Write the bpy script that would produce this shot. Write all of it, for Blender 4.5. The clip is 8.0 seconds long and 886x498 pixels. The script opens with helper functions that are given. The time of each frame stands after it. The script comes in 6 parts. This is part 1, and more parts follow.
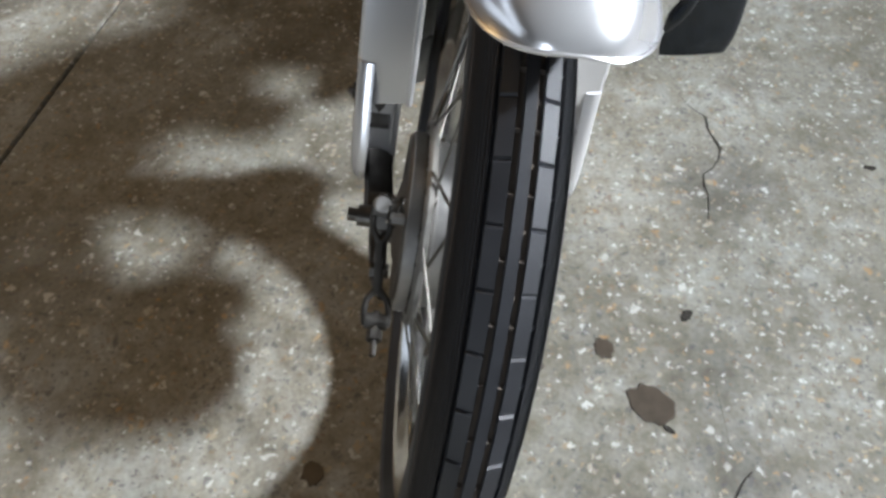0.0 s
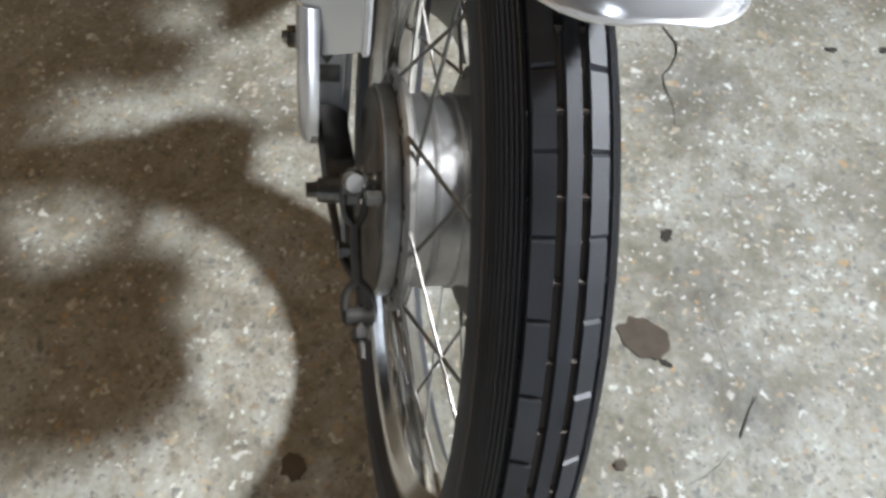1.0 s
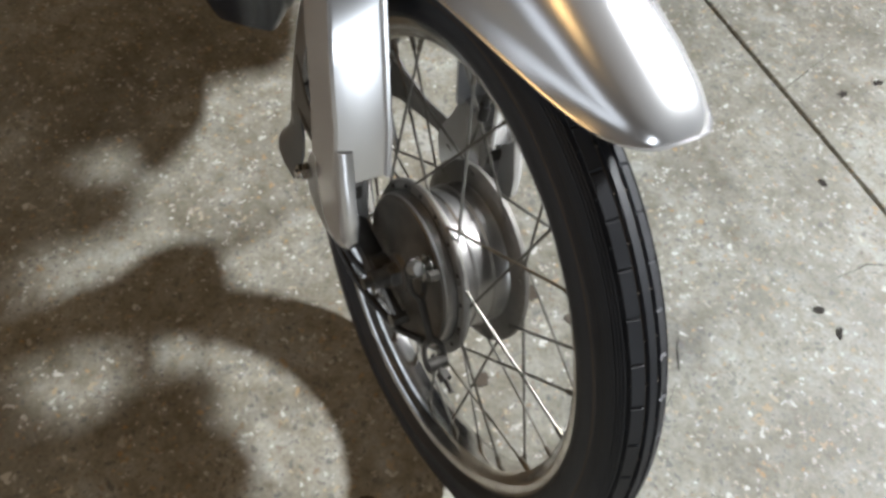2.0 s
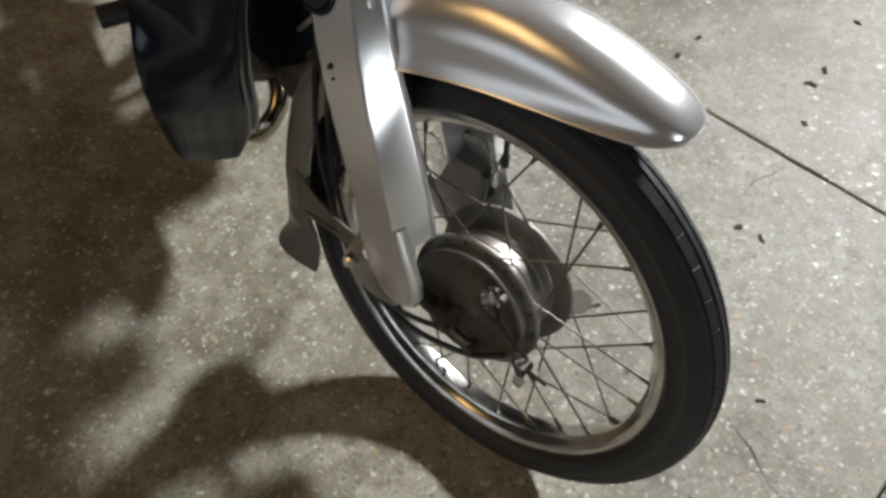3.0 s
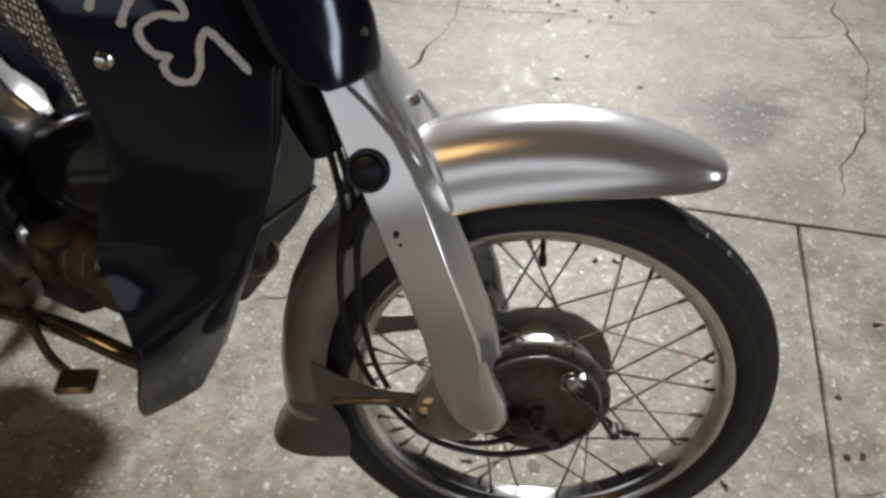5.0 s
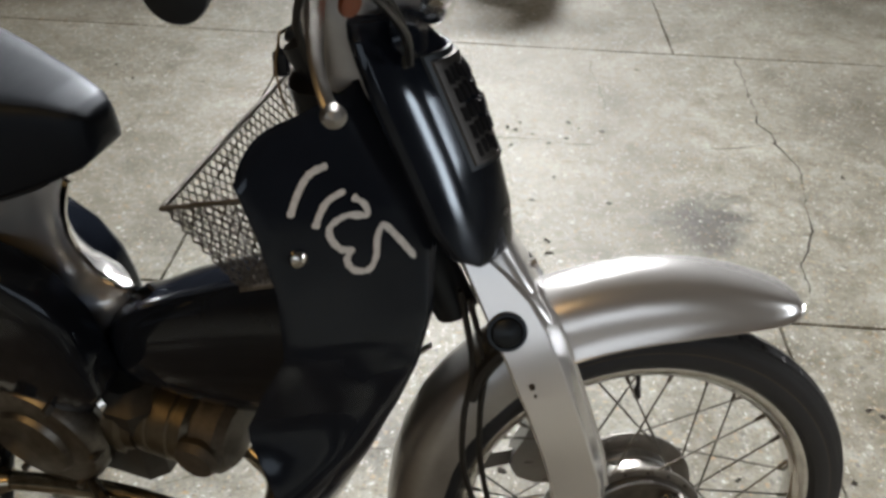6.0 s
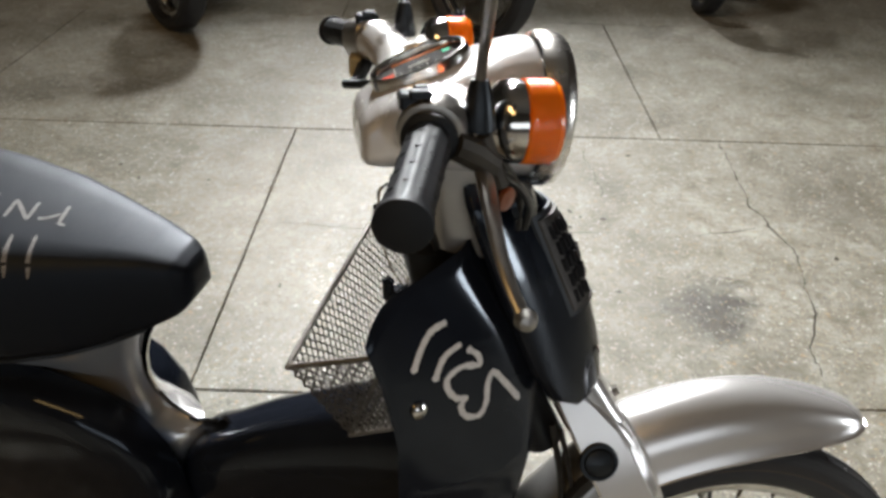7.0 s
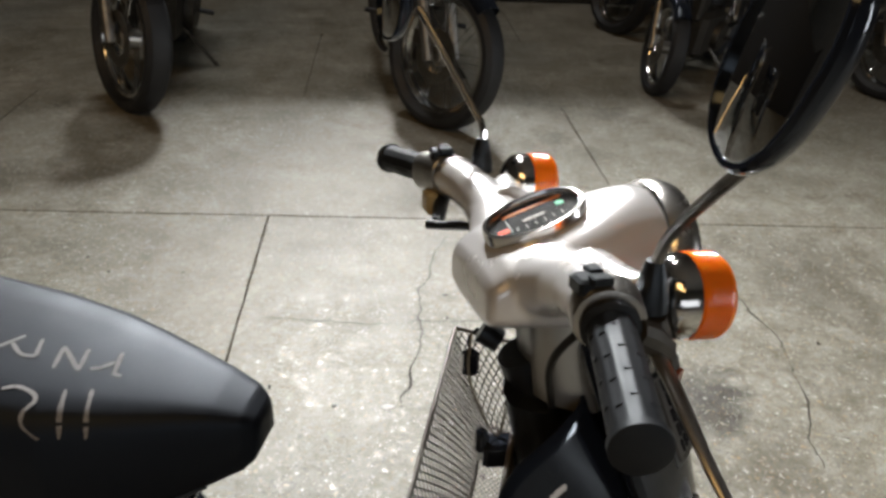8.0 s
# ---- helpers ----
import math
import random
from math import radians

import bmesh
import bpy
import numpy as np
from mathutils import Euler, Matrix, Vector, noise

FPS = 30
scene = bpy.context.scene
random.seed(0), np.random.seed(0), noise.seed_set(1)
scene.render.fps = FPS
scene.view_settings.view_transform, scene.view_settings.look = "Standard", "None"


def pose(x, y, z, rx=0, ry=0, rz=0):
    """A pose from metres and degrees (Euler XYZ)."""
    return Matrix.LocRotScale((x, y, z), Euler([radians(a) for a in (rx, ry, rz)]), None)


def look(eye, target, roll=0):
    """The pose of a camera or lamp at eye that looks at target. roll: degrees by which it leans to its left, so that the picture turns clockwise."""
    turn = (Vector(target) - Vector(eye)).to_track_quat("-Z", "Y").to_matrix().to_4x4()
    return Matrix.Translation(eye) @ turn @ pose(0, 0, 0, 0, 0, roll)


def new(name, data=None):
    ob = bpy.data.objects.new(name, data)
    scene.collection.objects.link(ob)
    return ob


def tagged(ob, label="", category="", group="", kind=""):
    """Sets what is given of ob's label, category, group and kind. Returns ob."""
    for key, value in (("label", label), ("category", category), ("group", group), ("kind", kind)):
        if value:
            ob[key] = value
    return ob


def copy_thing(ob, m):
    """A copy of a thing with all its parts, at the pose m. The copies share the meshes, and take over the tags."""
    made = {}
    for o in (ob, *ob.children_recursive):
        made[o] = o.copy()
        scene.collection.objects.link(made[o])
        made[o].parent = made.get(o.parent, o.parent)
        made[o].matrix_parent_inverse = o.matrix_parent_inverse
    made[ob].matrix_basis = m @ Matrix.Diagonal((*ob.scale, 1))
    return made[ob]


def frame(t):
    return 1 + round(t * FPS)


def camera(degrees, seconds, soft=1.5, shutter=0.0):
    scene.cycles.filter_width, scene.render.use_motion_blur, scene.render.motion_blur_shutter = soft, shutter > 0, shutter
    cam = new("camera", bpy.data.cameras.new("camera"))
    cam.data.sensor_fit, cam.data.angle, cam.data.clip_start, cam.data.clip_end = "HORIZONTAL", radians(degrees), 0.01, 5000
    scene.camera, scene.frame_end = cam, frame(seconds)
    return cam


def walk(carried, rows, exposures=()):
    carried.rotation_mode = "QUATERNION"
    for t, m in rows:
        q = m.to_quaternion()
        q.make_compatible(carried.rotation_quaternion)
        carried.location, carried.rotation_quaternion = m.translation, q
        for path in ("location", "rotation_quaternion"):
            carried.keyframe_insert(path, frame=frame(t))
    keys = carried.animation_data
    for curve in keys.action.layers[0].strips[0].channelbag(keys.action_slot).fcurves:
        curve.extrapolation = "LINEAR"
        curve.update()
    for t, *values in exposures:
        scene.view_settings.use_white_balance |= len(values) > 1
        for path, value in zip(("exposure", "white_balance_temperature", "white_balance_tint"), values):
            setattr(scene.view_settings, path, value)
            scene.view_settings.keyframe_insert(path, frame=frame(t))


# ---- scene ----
cam = camera(56.5, 8.0, soft=3.2)
PATH = [
    (0, (0.4682, 0.0297, 0.7570), (-0.0109, -0.0050, 0.1892), -0.09),
    (0.3, (0.4235, 0.0065, 0.7219), (-0.0014, 0.0185, 0.1805), 2.13),
    (0.5, (0.3963, 0.0027, 0.7206), (-0.0081, 0.0240, 0.1802), 1.39),
    (1, (0.3683, -0.0198, 0.7180), (0.0224, 0.0160, 0.1795), 1.29),
    (1.3, (0.3779, -0.0498, 0.7628), (0.0269, 0.0009, 0.1907), 0.72),
    (1.5, (0.3811, -0.0841, 0.8018), (0.0299, 0.0057, 0.2004), 3.62),
    (1.7, (0.4049, -0.1333, 0.8372), (0.0218, 0.0080, 0.2093), 3.34),
    (2.8, (0.3708, -0.3821, 0.9827), (-0.0214, 0.0353, 0.2457), 3.66),
    (3, (0.3512, -0.4182, 1.0021), (-0.0534, 0.0169, 0.2505), -1.97),
    (3.3, (0.3181, -0.4576, 1.0167), (-0.0900, -0.0024, 0.2542), -6.21),
    (3.5, (0.2850, -0.4929, 1.0171), (-0.0644, 0.0250, 0.2543), -3.51),
    (4, (0.1942, -0.6139, 1.0251), (-0.0474, 0.0728, 0.2563), -0.53),
    (4.2, (0.1609, -0.6279, 1.0268), (-0.0622, 0.0861, 0.2567), -1.03),
    (5.3, (-0.0887, -0.5974, 1.0429), (-0.1286, 0.2956, 0.2607), 2.03),
    (5.5, (-0.1316, -0.6034, 1.0637), (-0.1433, 0.3696, 0.2659), 2.58),
    (6, (-0.2481, -0.6325, 1.1241), (-0.1932, 0.5124, 0.2810), 2.14),
    (6.2, (-0.2821, -0.6487, 1.1463), (-0.2235, 0.5441, 0.2866), 2.12),
    (6.5, (-0.3182, -0.6563, 1.1757), (-0.2191, 0.6067, 0.2939), 1.74),
    (6.8, (-0.3542, -0.6388, 1.1993), (-0.2296, 0.6960, 0.3258), 2.31),
    (7, (-0.3791, -0.6192, 1.2093), (-0.2485, 0.7342, 0.3660), 1.85),
    (7.3, (-0.4258, -0.5836, 1.2362), (-0.2478, 0.7835, 0.4242), 2.02),
    (7.5, (-0.4533, -0.5590, 1.2395), (-0.2469, 0.8197, 0.4542), 2.02),
    (8, (-0.5265, -0.5337, 1.2563), (-0.2654, 0.8657, 0.5258), 3.39),
]
EXPOSURES = [(0.0, 0.74, 5820, 10), (1.0, 0.96, 5920, 10), (1.5, 0.91, 6000, 10), (3.0, 0.40, 6400, 10), (4.0, 0.27, 6500, 10), (5.5, 0.42, 6450, 10), (6.5, 0.77, 6540, 10), (7.0, 0.82, 6520, 10), (7.5, 0.52, 6560, 10), (8.0, 0.62, 6520, 10)]
walk(cam, [(t, look(eye, target, roll)) for t, eye, target, roll in PATH], exposures=EXPOSURES)

# ---- world and light: a hall lit by ceiling lamps ----
world = bpy.data.worlds.new("hall_air")
scene.world = world
world.use_nodes = True
world.node_tree.nodes["Background"].inputs[0].default_value = (0.75, 0.8, 0.9, 1)
world.node_tree.nodes["Background"].inputs[1].default_value = 0.005
scene.view_settings.exposure = 0.0


def ceiling_lamp_light(name, eye, target, power, size_x, size_y, colour, beam):
    data = bpy.data.lights.new(name, "AREA")
    data.shape, data.size, data.size_y, data.energy, data.color = "RECTANGLE", size_x, size_y, power, colour
    data.spread = radians(beam)
    ob = new(name, data)
    ob.matrix_world = look(eye, target)
    return ob


WHITE_LIGHT, WARM_LIGHT = (1.0, 0.992, 0.972), (1.0, 0.60, 0.22)
LAMPS = [  # place, target, power, length, width, colour, beam in degrees
    ((0.3, 12.4, 9.0), (0.25, -0.60, 0.0), 70, 2.1, 0.9, WHITE_LIGHT, 25),
    ((-4.0, -5.1, 7.7), (0.0, 0.0, 0.5), 80, 5.0, 2.2, WARM_LIGHT, 180),
    # unseen fill lamp, added to brighten the shaded row of parked motorcycles
    ((-0.8, 5.3, 8.6), (-0.4, 3.9, 0.0), 17, 2.4, 0.5, WHITE_LIGHT, 75),
]

# light from two unseen windows, tall east and wide south, added to the hall
# added and placed to whiten the fork's front and streak the black cover
EAST_STREAK_WINDOW = (9.55, -3.25, -2.2, 0.12, 2.9)  # x, y from and to, sill and head
ceiling_lamp_light("added_window_light", (9.55, -2.725, 1.51), (0.0, -2.725, 1.51), 112, 0.9, 2.65, (0.93, 0.97, 1.0), 180)
# added fill: brightens the motorcycle's south side and the parked row
SOUTH_FILL_WINDOW = (-9.95, -6.0, 5.0, 1.4, 4.2)  # y, x from and to, sill and head
ceiling_lamp_light("added_window_light", (-0.5, -9.95, 2.8), (-0.5, 0.0, 2.8), 84, 10.8, 2.7, (0.90, 0.95, 1.0), 180)

# ---- materials ----


def material(name):
    m = bpy.data.materials.new(name)
    m.use_nodes = True
    return m, m.node_tree.nodes, m.node_tree.links, m.node_tree.nodes["Principled BSDF"]


def ramp(nodes, stops):
    r = nodes.new("ShaderNodeValToRGB")
    while len(r.color_ramp.elements) < len(stops):
        r.color_ramp.elements.new(0.5)
    for e, (p, c) in zip(r.color_ramp.elements, stops):
        e.position, e.color = p, (*c, 1) if len(c) == 3 else c
    return r


def noise_tex(nodes, links, scale, detail=4, rough=0.5, coord=None):
    n = nodes.new("ShaderNodeTexNoise")
    n.inputs["Scale"].default_value, n.inputs["Detail"].default_value, n.inputs["Roughness"].default_value = scale, detail, rough
    if coord is not None:
        links.new(coord, n.inputs["Vector"])
    return n


def surface(name, colour, rough, metal=0.0, wear=0.25, wear_scale=40.0, grain=600.0, bump=0.02, coat=0.0, colour2=None, spec=0.5, tint=None, vary=0.6):
    """Paint, metal, rubber or plastic with two scales of variation."""
    m, nodes, links, bsdf = material(name)
    coord = nodes.new("ShaderNodeTexCoord").outputs["Object"]
    big = noise_tex(nodes, links, wear_scale, 6, 0.6, coord)
    fine = noise_tex(nodes, links, grain, 2, 0.5, coord)
    dark = colour2 or tuple(c * (1 - wear) for c in colour)
    cr = ramp(nodes, [(0.3, dark), (0.7, colour)])
    links.new(big.outputs[0], cr.inputs[0])
    links.new(cr.outputs[0], bsdf.inputs["Base Color"])
    add = nodes.new("ShaderNodeMath")
    add.operation = "MULTIPLY_ADD"
    links.new(big.outputs[0], add.inputs[0])
    add.inputs[1].default_value, add.inputs[2].default_value = rough * vary, rough * (1 - vary / 2)
    links.new(add.outputs[0], bsdf.inputs["Roughness"])
    bsdf.inputs["Metallic"].default_value = metal
    bsdf.inputs["Coat Weight"].default_value = coat
    bsdf.inputs["Coat Roughness"].default_value = 0.12
    bsdf.inputs["Specular IOR Level"].default_value = spec
    if tint:
        bsdf.inputs["Specular Tint"].default_value = (*tint, 1)
    bp = nodes.new("ShaderNodeBump")
    bp.inputs["Strength"].default_value, bp.inputs["Distance"].default_value = bump, 0.002
    links.new(fine.outputs[0], bp.inputs["Height"])
    links.new(bp.outputs[0], bsdf.inputs["Normal"])
    return m


# old soaked-in grime: x, y, radius, how much of the floor's colour stays
SOFT_STAINS = [(0.43, 0.99, 0.16, 0.55), (0.48, 1.01, 0.14, 0.60), (-0.31, 0.34, 0.09, 0.62), (-0.02, 0.28, 0.07, 0.68), (0.10, 0.30, 0.07, 0.62), (1.02, 3.29, 0.16, 0.60), (0.51, 1.05, 0.12, 0.60)]


def concrete():
    """Ground and worn concrete: pale and dark stones in a grey-brown paste, with stains and a dull polish."""
    m, nodes, links, bsdf = material("ground_concrete")
    geo = nodes.new("ShaderNodeNewGeometry").outputs["Position"]

    def stones(scale, low, high, seed):
        shift = nodes.new("ShaderNodeVectorMath")
        links.new(geo, shift.inputs[0])
        shift.inputs[1].default_value = (seed, seed * 2, 0)
        swirl = noise_tex(nodes, links, scale * 0.8, 2, 0.5, geo)
        warp = nodes.new("ShaderNodeVectorMath")
        warp.operation = "MULTIPLY_ADD"
        links.new(swirl.outputs["Color"], warp.inputs[0])
        warp.inputs[1].default_value = (2.2 / scale, 2.2 / scale, 0)
        links.new(shift.outputs[0], warp.inputs[2])
        v = nodes.new("ShaderNodeTexVoronoi")
        v.inputs["Scale"].default_value = scale
        links.new(warp.outputs[0], v.inputs["Vector"])
        near = ramp(nodes, [(low, (1, 1, 1)), (high, (0, 0, 0))])
        sep = nodes.new("ShaderNodeSeparateColor")
        links.new(v.outputs["Color"], sep.inputs[0])
        size = nodes.new("ShaderNodeMath")
        size.operation = "MULTIPLY_ADD"
        links.new(sep.outputs[2], size.inputs[0])
        size.inputs[1].default_value, size.inputs[2].default_value = 1.25, 0.35
        ratio = nodes.new("ShaderNodeMath")
        ratio.operation = "DIVIDE"
        rough_edge = noise_tex(nodes, links, scale * 2.2, 2, 0.5, geo)
        wob = nodes.new("ShaderNodeMath")
        wob.operation = "MULTIPLY_ADD"
        links.new(rough_edge.outputs[0], wob.inputs[0])
        wob.inputs[1].default_value = 0.42
        links.new(v.outputs["Distance"], wob.inputs[2])
        links.new(wob.outputs[0], ratio.inputs[0])
        links.new(size.outputs[0], ratio.inputs[1])
        links.new(ratio.outputs[0], near.inputs[0])
        return near.outputs[0], sep

    def mix(fac, a, b):
        x = nodes.new("ShaderNodeMix")
        x.data_type = "RGBA"
        for socket, value in ((x.inputs[0], fac), (x.inputs[6], a), (x.inputs[7], b)):
            if isinstance(value, (tuple, float, int)):
                socket.default_value = (*value, 1) if isinstance(value, tuple) else value
            else:
                links.new(value, socket)
        return x.outputs[2]

    def times(a, b):
        x = nodes.new("ShaderNodeMath")
        x.operation = "MULTIPLY"
        links.new(a, x.inputs[0])
        links.new(b, x.inputs[1])
        return x.outputs[0]

    def step(value, edge, over=0.02):
        r = ramp(nodes, [(edge, (0, 0, 0)), (min(edge + over, 1), (1, 1, 1))])
        links.new(value, r.inputs[0])
        return r.outputs[0]

    cloud = noise_tex(nodes, links, 2.2, 6, 0.62, geo)
    patch = noise_tex(nodes, links, 9.0, 5, 0.6, geo)
    fine = noise_tex(nodes, links, 160.0, 3, 0.6, geo)
    base = ramp(nodes, [(0.28, (0.140, 0.134, 0.106)), (0.48, (0.268, 0.264, 0.232)), (0.70, (0.370, 0.366, 0.334))])
    links.new(cloud.outputs[0], base.inputs[0])
    tone = ramp(nodes, [(0.3, (0.64, 0.60, 0.52)), (0.7, (1.14, 1.14, 1.14))])
    links.new(patch.outputs[0], tone.inputs[0])
    mul = nodes.new("ShaderNodeMix")
    mul.data_type, mul.blend_type = "RGBA", "MULTIPLY"
    mul.inputs[0].default_value = 1.0
    links.new(base.outputs[0], mul.inputs[6])
    links.new(tone.outputs[0], mul.inputs[7])
    colour = mul.outputs[2]
    grit = ramp(nodes, [(0.35, (0.80, 0.80, 0.80)), (0.65, (1.14, 1.14, 1.14))])
    links.new(fine.outputs[0], grit.inputs[0])
    mul2 = nodes.new("ShaderNodeMix")
    mul2.data_type, mul2.blend_type = "RGBA", "MULTIPLY"
    mul2.inputs[0].default_value = 0.8
    links.new(colour, mul2.inputs[6])
    links.new(grit.outputs[0], mul2.inputs[7])
    colour = mul2.outputs[2]
    mottle = noise_tex(nodes, links, 42.0, 3, 0.6, geo)
    motts = ramp(nodes, [(0.32, (0.72, 0.68, 0.60)), (0.5, (0.98, 0.97, 0.94)), (0.68, (1.10, 1.12, 1.16))])
    links.new(mottle.outputs[0], motts.inputs[0])
    mul4 = nodes.new("ShaderNodeMix")
    mul4.data_type, mul4.blend_type = "RGBA", "MULTIPLY"
    mul4.inputs[0].default_value = 0.9
    links.new(colour, mul4.inputs[6])
    links.new(motts.outputs[0], mul4.inputs[7])
    colour = mul4.outputs[2]
    dirt = noise_tex(nodes, links, 4.3, 7, 0.68, geo)
    dirty = ramp(nodes, [(0.56, (1, 1, 1)), (0.70, (0.55, 0.52, 0.47))])
    links.new(dirt.outputs[0], dirty.inputs[0])
    mul3 = nodes.new("ShaderNodeMix")
    mul3.data_type, mul3.blend_type = "RGBA", "MULTIPLY"
    mul3.inputs[0].default_value = 1.0
    links.new(colour, mul3.inputs[6])
    links.new(dirty.outputs[0], mul3.inputs[7])
    colour = mul3.outputs[2]
    for sx, sy, radius, keep in SOFT_STAINS:
        bend = nodes.new("ShaderNodeVectorMath")
        bend.operation = "MULTIPLY_ADD"
        links.new(patch.outputs["Color"], bend.inputs[0])
        bend.inputs[1].default_value = (radius * 2.4, radius * 2.4, 0)
        links.new(geo, bend.inputs[2])
        away = nodes.new("ShaderNodeVectorMath")
        away.operation = "DISTANCE"
        links.new(bend.outputs[0], away.inputs[0])
        away.inputs[1].default_value = (sx + radius * 1.2, sy + radius * 1.2, 0)
        soft = nodes.new("ShaderNodeMapRange")
        soft.interpolation_type = "SMOOTHSTEP"
        links.new(away.outputs["Value"], soft.inputs[0])
        soft.inputs[1].default_value, soft.inputs[2].default_value = radius * 0.15, radius * 1.15
        soft.inputs[3].default_value, soft.inputs[4].default_value = keep, 1.0
        grime = nodes.new("ShaderNodeMix")
        grime.data_type, grime.blend_type = "RGBA", "MULTIPLY"
        grime.inputs[0].default_value = 1.0
        links.new(colour, grime.inputs[6])
        links.new(soft.outputs[0], grime.inputs[7])
        colour = grime.outputs[2]
    heights = []
    for scale, low, high, seed, keep_over, pale in ((95, 0.30, 0.46, 0.0, 0.62, True), (200, 0.36, 0.54, 3.1, 0.62, True), (120, 0.32, 0.48, 7.7, 0.52, False), (250, 0.34, 0.50, 5.3, 0.48, False)):
        near, sep = stones(scale, low, high, seed)
        some = times(near, step(sep.outputs[0], keep_over))
        if pale:
            kinds = ramp(nodes, [(0.0, (0.36, 0.21, 0.08)), (0.26, (0.40, 0.33, 0.22)), (0.55, (0.48, 0.46, 0.41)), (1.0, (0.70, 0.70, 0.67))])
        else:
            kinds = ramp(nodes, [(0.0, (0.075, 0.075, 0.08)), (0.6, (0.12, 0.115, 0.11)), (1.0, (0.21, 0.14, 0.08))])
        links.new(sep.outputs[1], kinds.inputs[0])
        fade = nodes.new("ShaderNodeMath")
        fade.operation = "MULTIPLY"
        links.new(some, fade.inputs[0])
        fade.inputs[1].default_value = 0.66
        colour = mix(fade.outputs[0], colour, kinds.outputs[0])
        heights.append(some)
    links.new(colour, bsdf.inputs["Base Color"])
    rr = ramp(nodes, [(0.25, (0.46, 0.46, 0.46)), (0.75, (0.66, 0.66, 0.66))])
    links.new(patch.outputs[0], rr.inputs[0])
    smooth_stones = mix(heights[0], rr.outputs[0], (0.32, 0.32, 0.32))
    links.new(smooth_stones, bsdf.inputs["Roughness"])
    bsdf.inputs["Specular IOR Level"].default_value = 0.40
    bp = nodes.new("ShaderNodeBump")
    bp.inputs["Strength"].default_value, bp.inputs["Distance"].default_value = 0.35, 0.0015
    links.new(fine.outputs[0], bp.inputs["Height"])
    links.new(bp.outputs[0], bsdf.inputs["Normal"])
    return m


def clear(name, colour, rough=0.02, ior=1.45):
    m, _, _, bsdf = material(name)
    bsdf.inputs["Base Color"].default_value = (*colour, 1)
    bsdf.inputs["Roughness"].default_value = rough
    bsdf.inputs["Transmission Weight"].default_value = 1.0
    bsdf.inputs["IOR"].default_value = ior
    return m


CONCRETE = concrete()
JOINT = surface("joint_dirt", (0.040, 0.032, 0.024), 0.9, wear=0.5, wear_scale=30, spec=0.1)
STAIN = surface("oil_stain_film", (0.085, 0.068, 0.05), 0.35, wear=0.35, wear_scale=60)
SOOT = surface("dark_stain_film", (0.045, 0.040, 0.034), 0.8, wear=0.4, wear_scale=90, spec=0.1)
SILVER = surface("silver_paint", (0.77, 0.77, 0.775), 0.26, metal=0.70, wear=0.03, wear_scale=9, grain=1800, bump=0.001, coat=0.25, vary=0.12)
SILVER_PLASTIC = surface("silver_painted_plastic", (0.80, 0.80, 0.81), 0.27, metal=0.50, wear=0.03, wear_scale=9, grain=1800, bump=0.001, coat=0.25, vary=0.12)
# worn silver, its base darkened to hold the shade on the mudguard's rear half
SILVER_WORN_SHADED = surface("worn_shaded_silver_paint", (0.38, 0.38, 0.375), 0.32, metal=0.75, wear=0.18, wear_scale=25, grain=1500, bump=0.05, coat=0.3)
BLACK_GLOSS = surface("black_gloss_plastic", (0.0105, 0.0132, 0.0200), 0.09, wear=0.2, wear_scale=20, bump=0.008, spec=0.34, tint=(0.78, 0.88, 1.0))
BLACK_SATIN = surface("black_satin_plastic", (0.0065, 0.0072, 0.0092), 0.38, wear=0.25, wear_scale=30, bump=0.04, spec=0.45, tint=(0.8, 0.9, 1.0))
RUBBER = surface("tyre_rubber", (0.018, 0.0195, 0.0235), 0.55, wear=0.3, wear_scale=30, grain=900, bump=0.12)
GRIP = surface("grip_rubber", (0.010, 0.011, 0.0135), 0.55, spec=0.32, tint=(0.8, 0.9, 1.0), wear=0.3, wear_scale=60, bump=0.05)
FLAP = surface("grey_rubber", (0.13, 0.135, 0.135), 0.38, wear=0.3, wear_scale=30, bump=0.08)
VINYL = surface("seat_vinyl", (0.0055, 0.0066, 0.0100), 0.52, wear=0.25, wear_scale=18, grain=1200, bump=0.10, spec=0.30, tint=(0.66, 0.80, 1.0))
SATIN_CHROME = surface("satin_chrome", (0.82, 0.80, 0.77), 0.26, metal=1.0, wear=0.12, wear_scale=60, bump=0.01)
CHROME = surface("chrome", (0.72, 0.71, 0.69), 0.10, metal=1.0, wear=0.15, wear_scale=60, bump=0.01)
RIM_CHROME = surface("rim_chrome", (0.78, 0.77, 0.75), 0.17, metal=1.0, wear=0.35, wear_scale=45, bump=0.03)
SPOKE_STEEL = surface("spoke_steel", (0.22, 0.21, 0.185), 0.48, metal=1.0, wear=0.45, wear_scale=80, bump=0.03)
ALUMINIUM = surface("dull_aluminium", (0.46, 0.45, 0.43), 0.36, metal=0.95, wear=0.35, wear_scale=35, bump=0.08)
DARK_CAST = surface("dirty_casting", (0.075, 0.07, 0.062), 0.5, metal=0.6, wear=0.5, wear_scale=45, bump=0.12)
HUB_CAST = surface("grey_hub_casting", (0.22, 0.21, 0.19), 0.55, metal=0.5, wear=0.4, wear_scale=40, bump=0.10)
GRIME_STEEL = surface("grimy_steel", (0.13, 0.115, 0.095), 0.55, metal=0.45, wear=0.5, wear_scale=70, bump=0.08)
BRASSY = surface("yellowed_engine_alloy", (0.20, 0.175, 0.13), 0.38, metal=0.9, wear=0.45, wear_scale=30, bump=0.1)
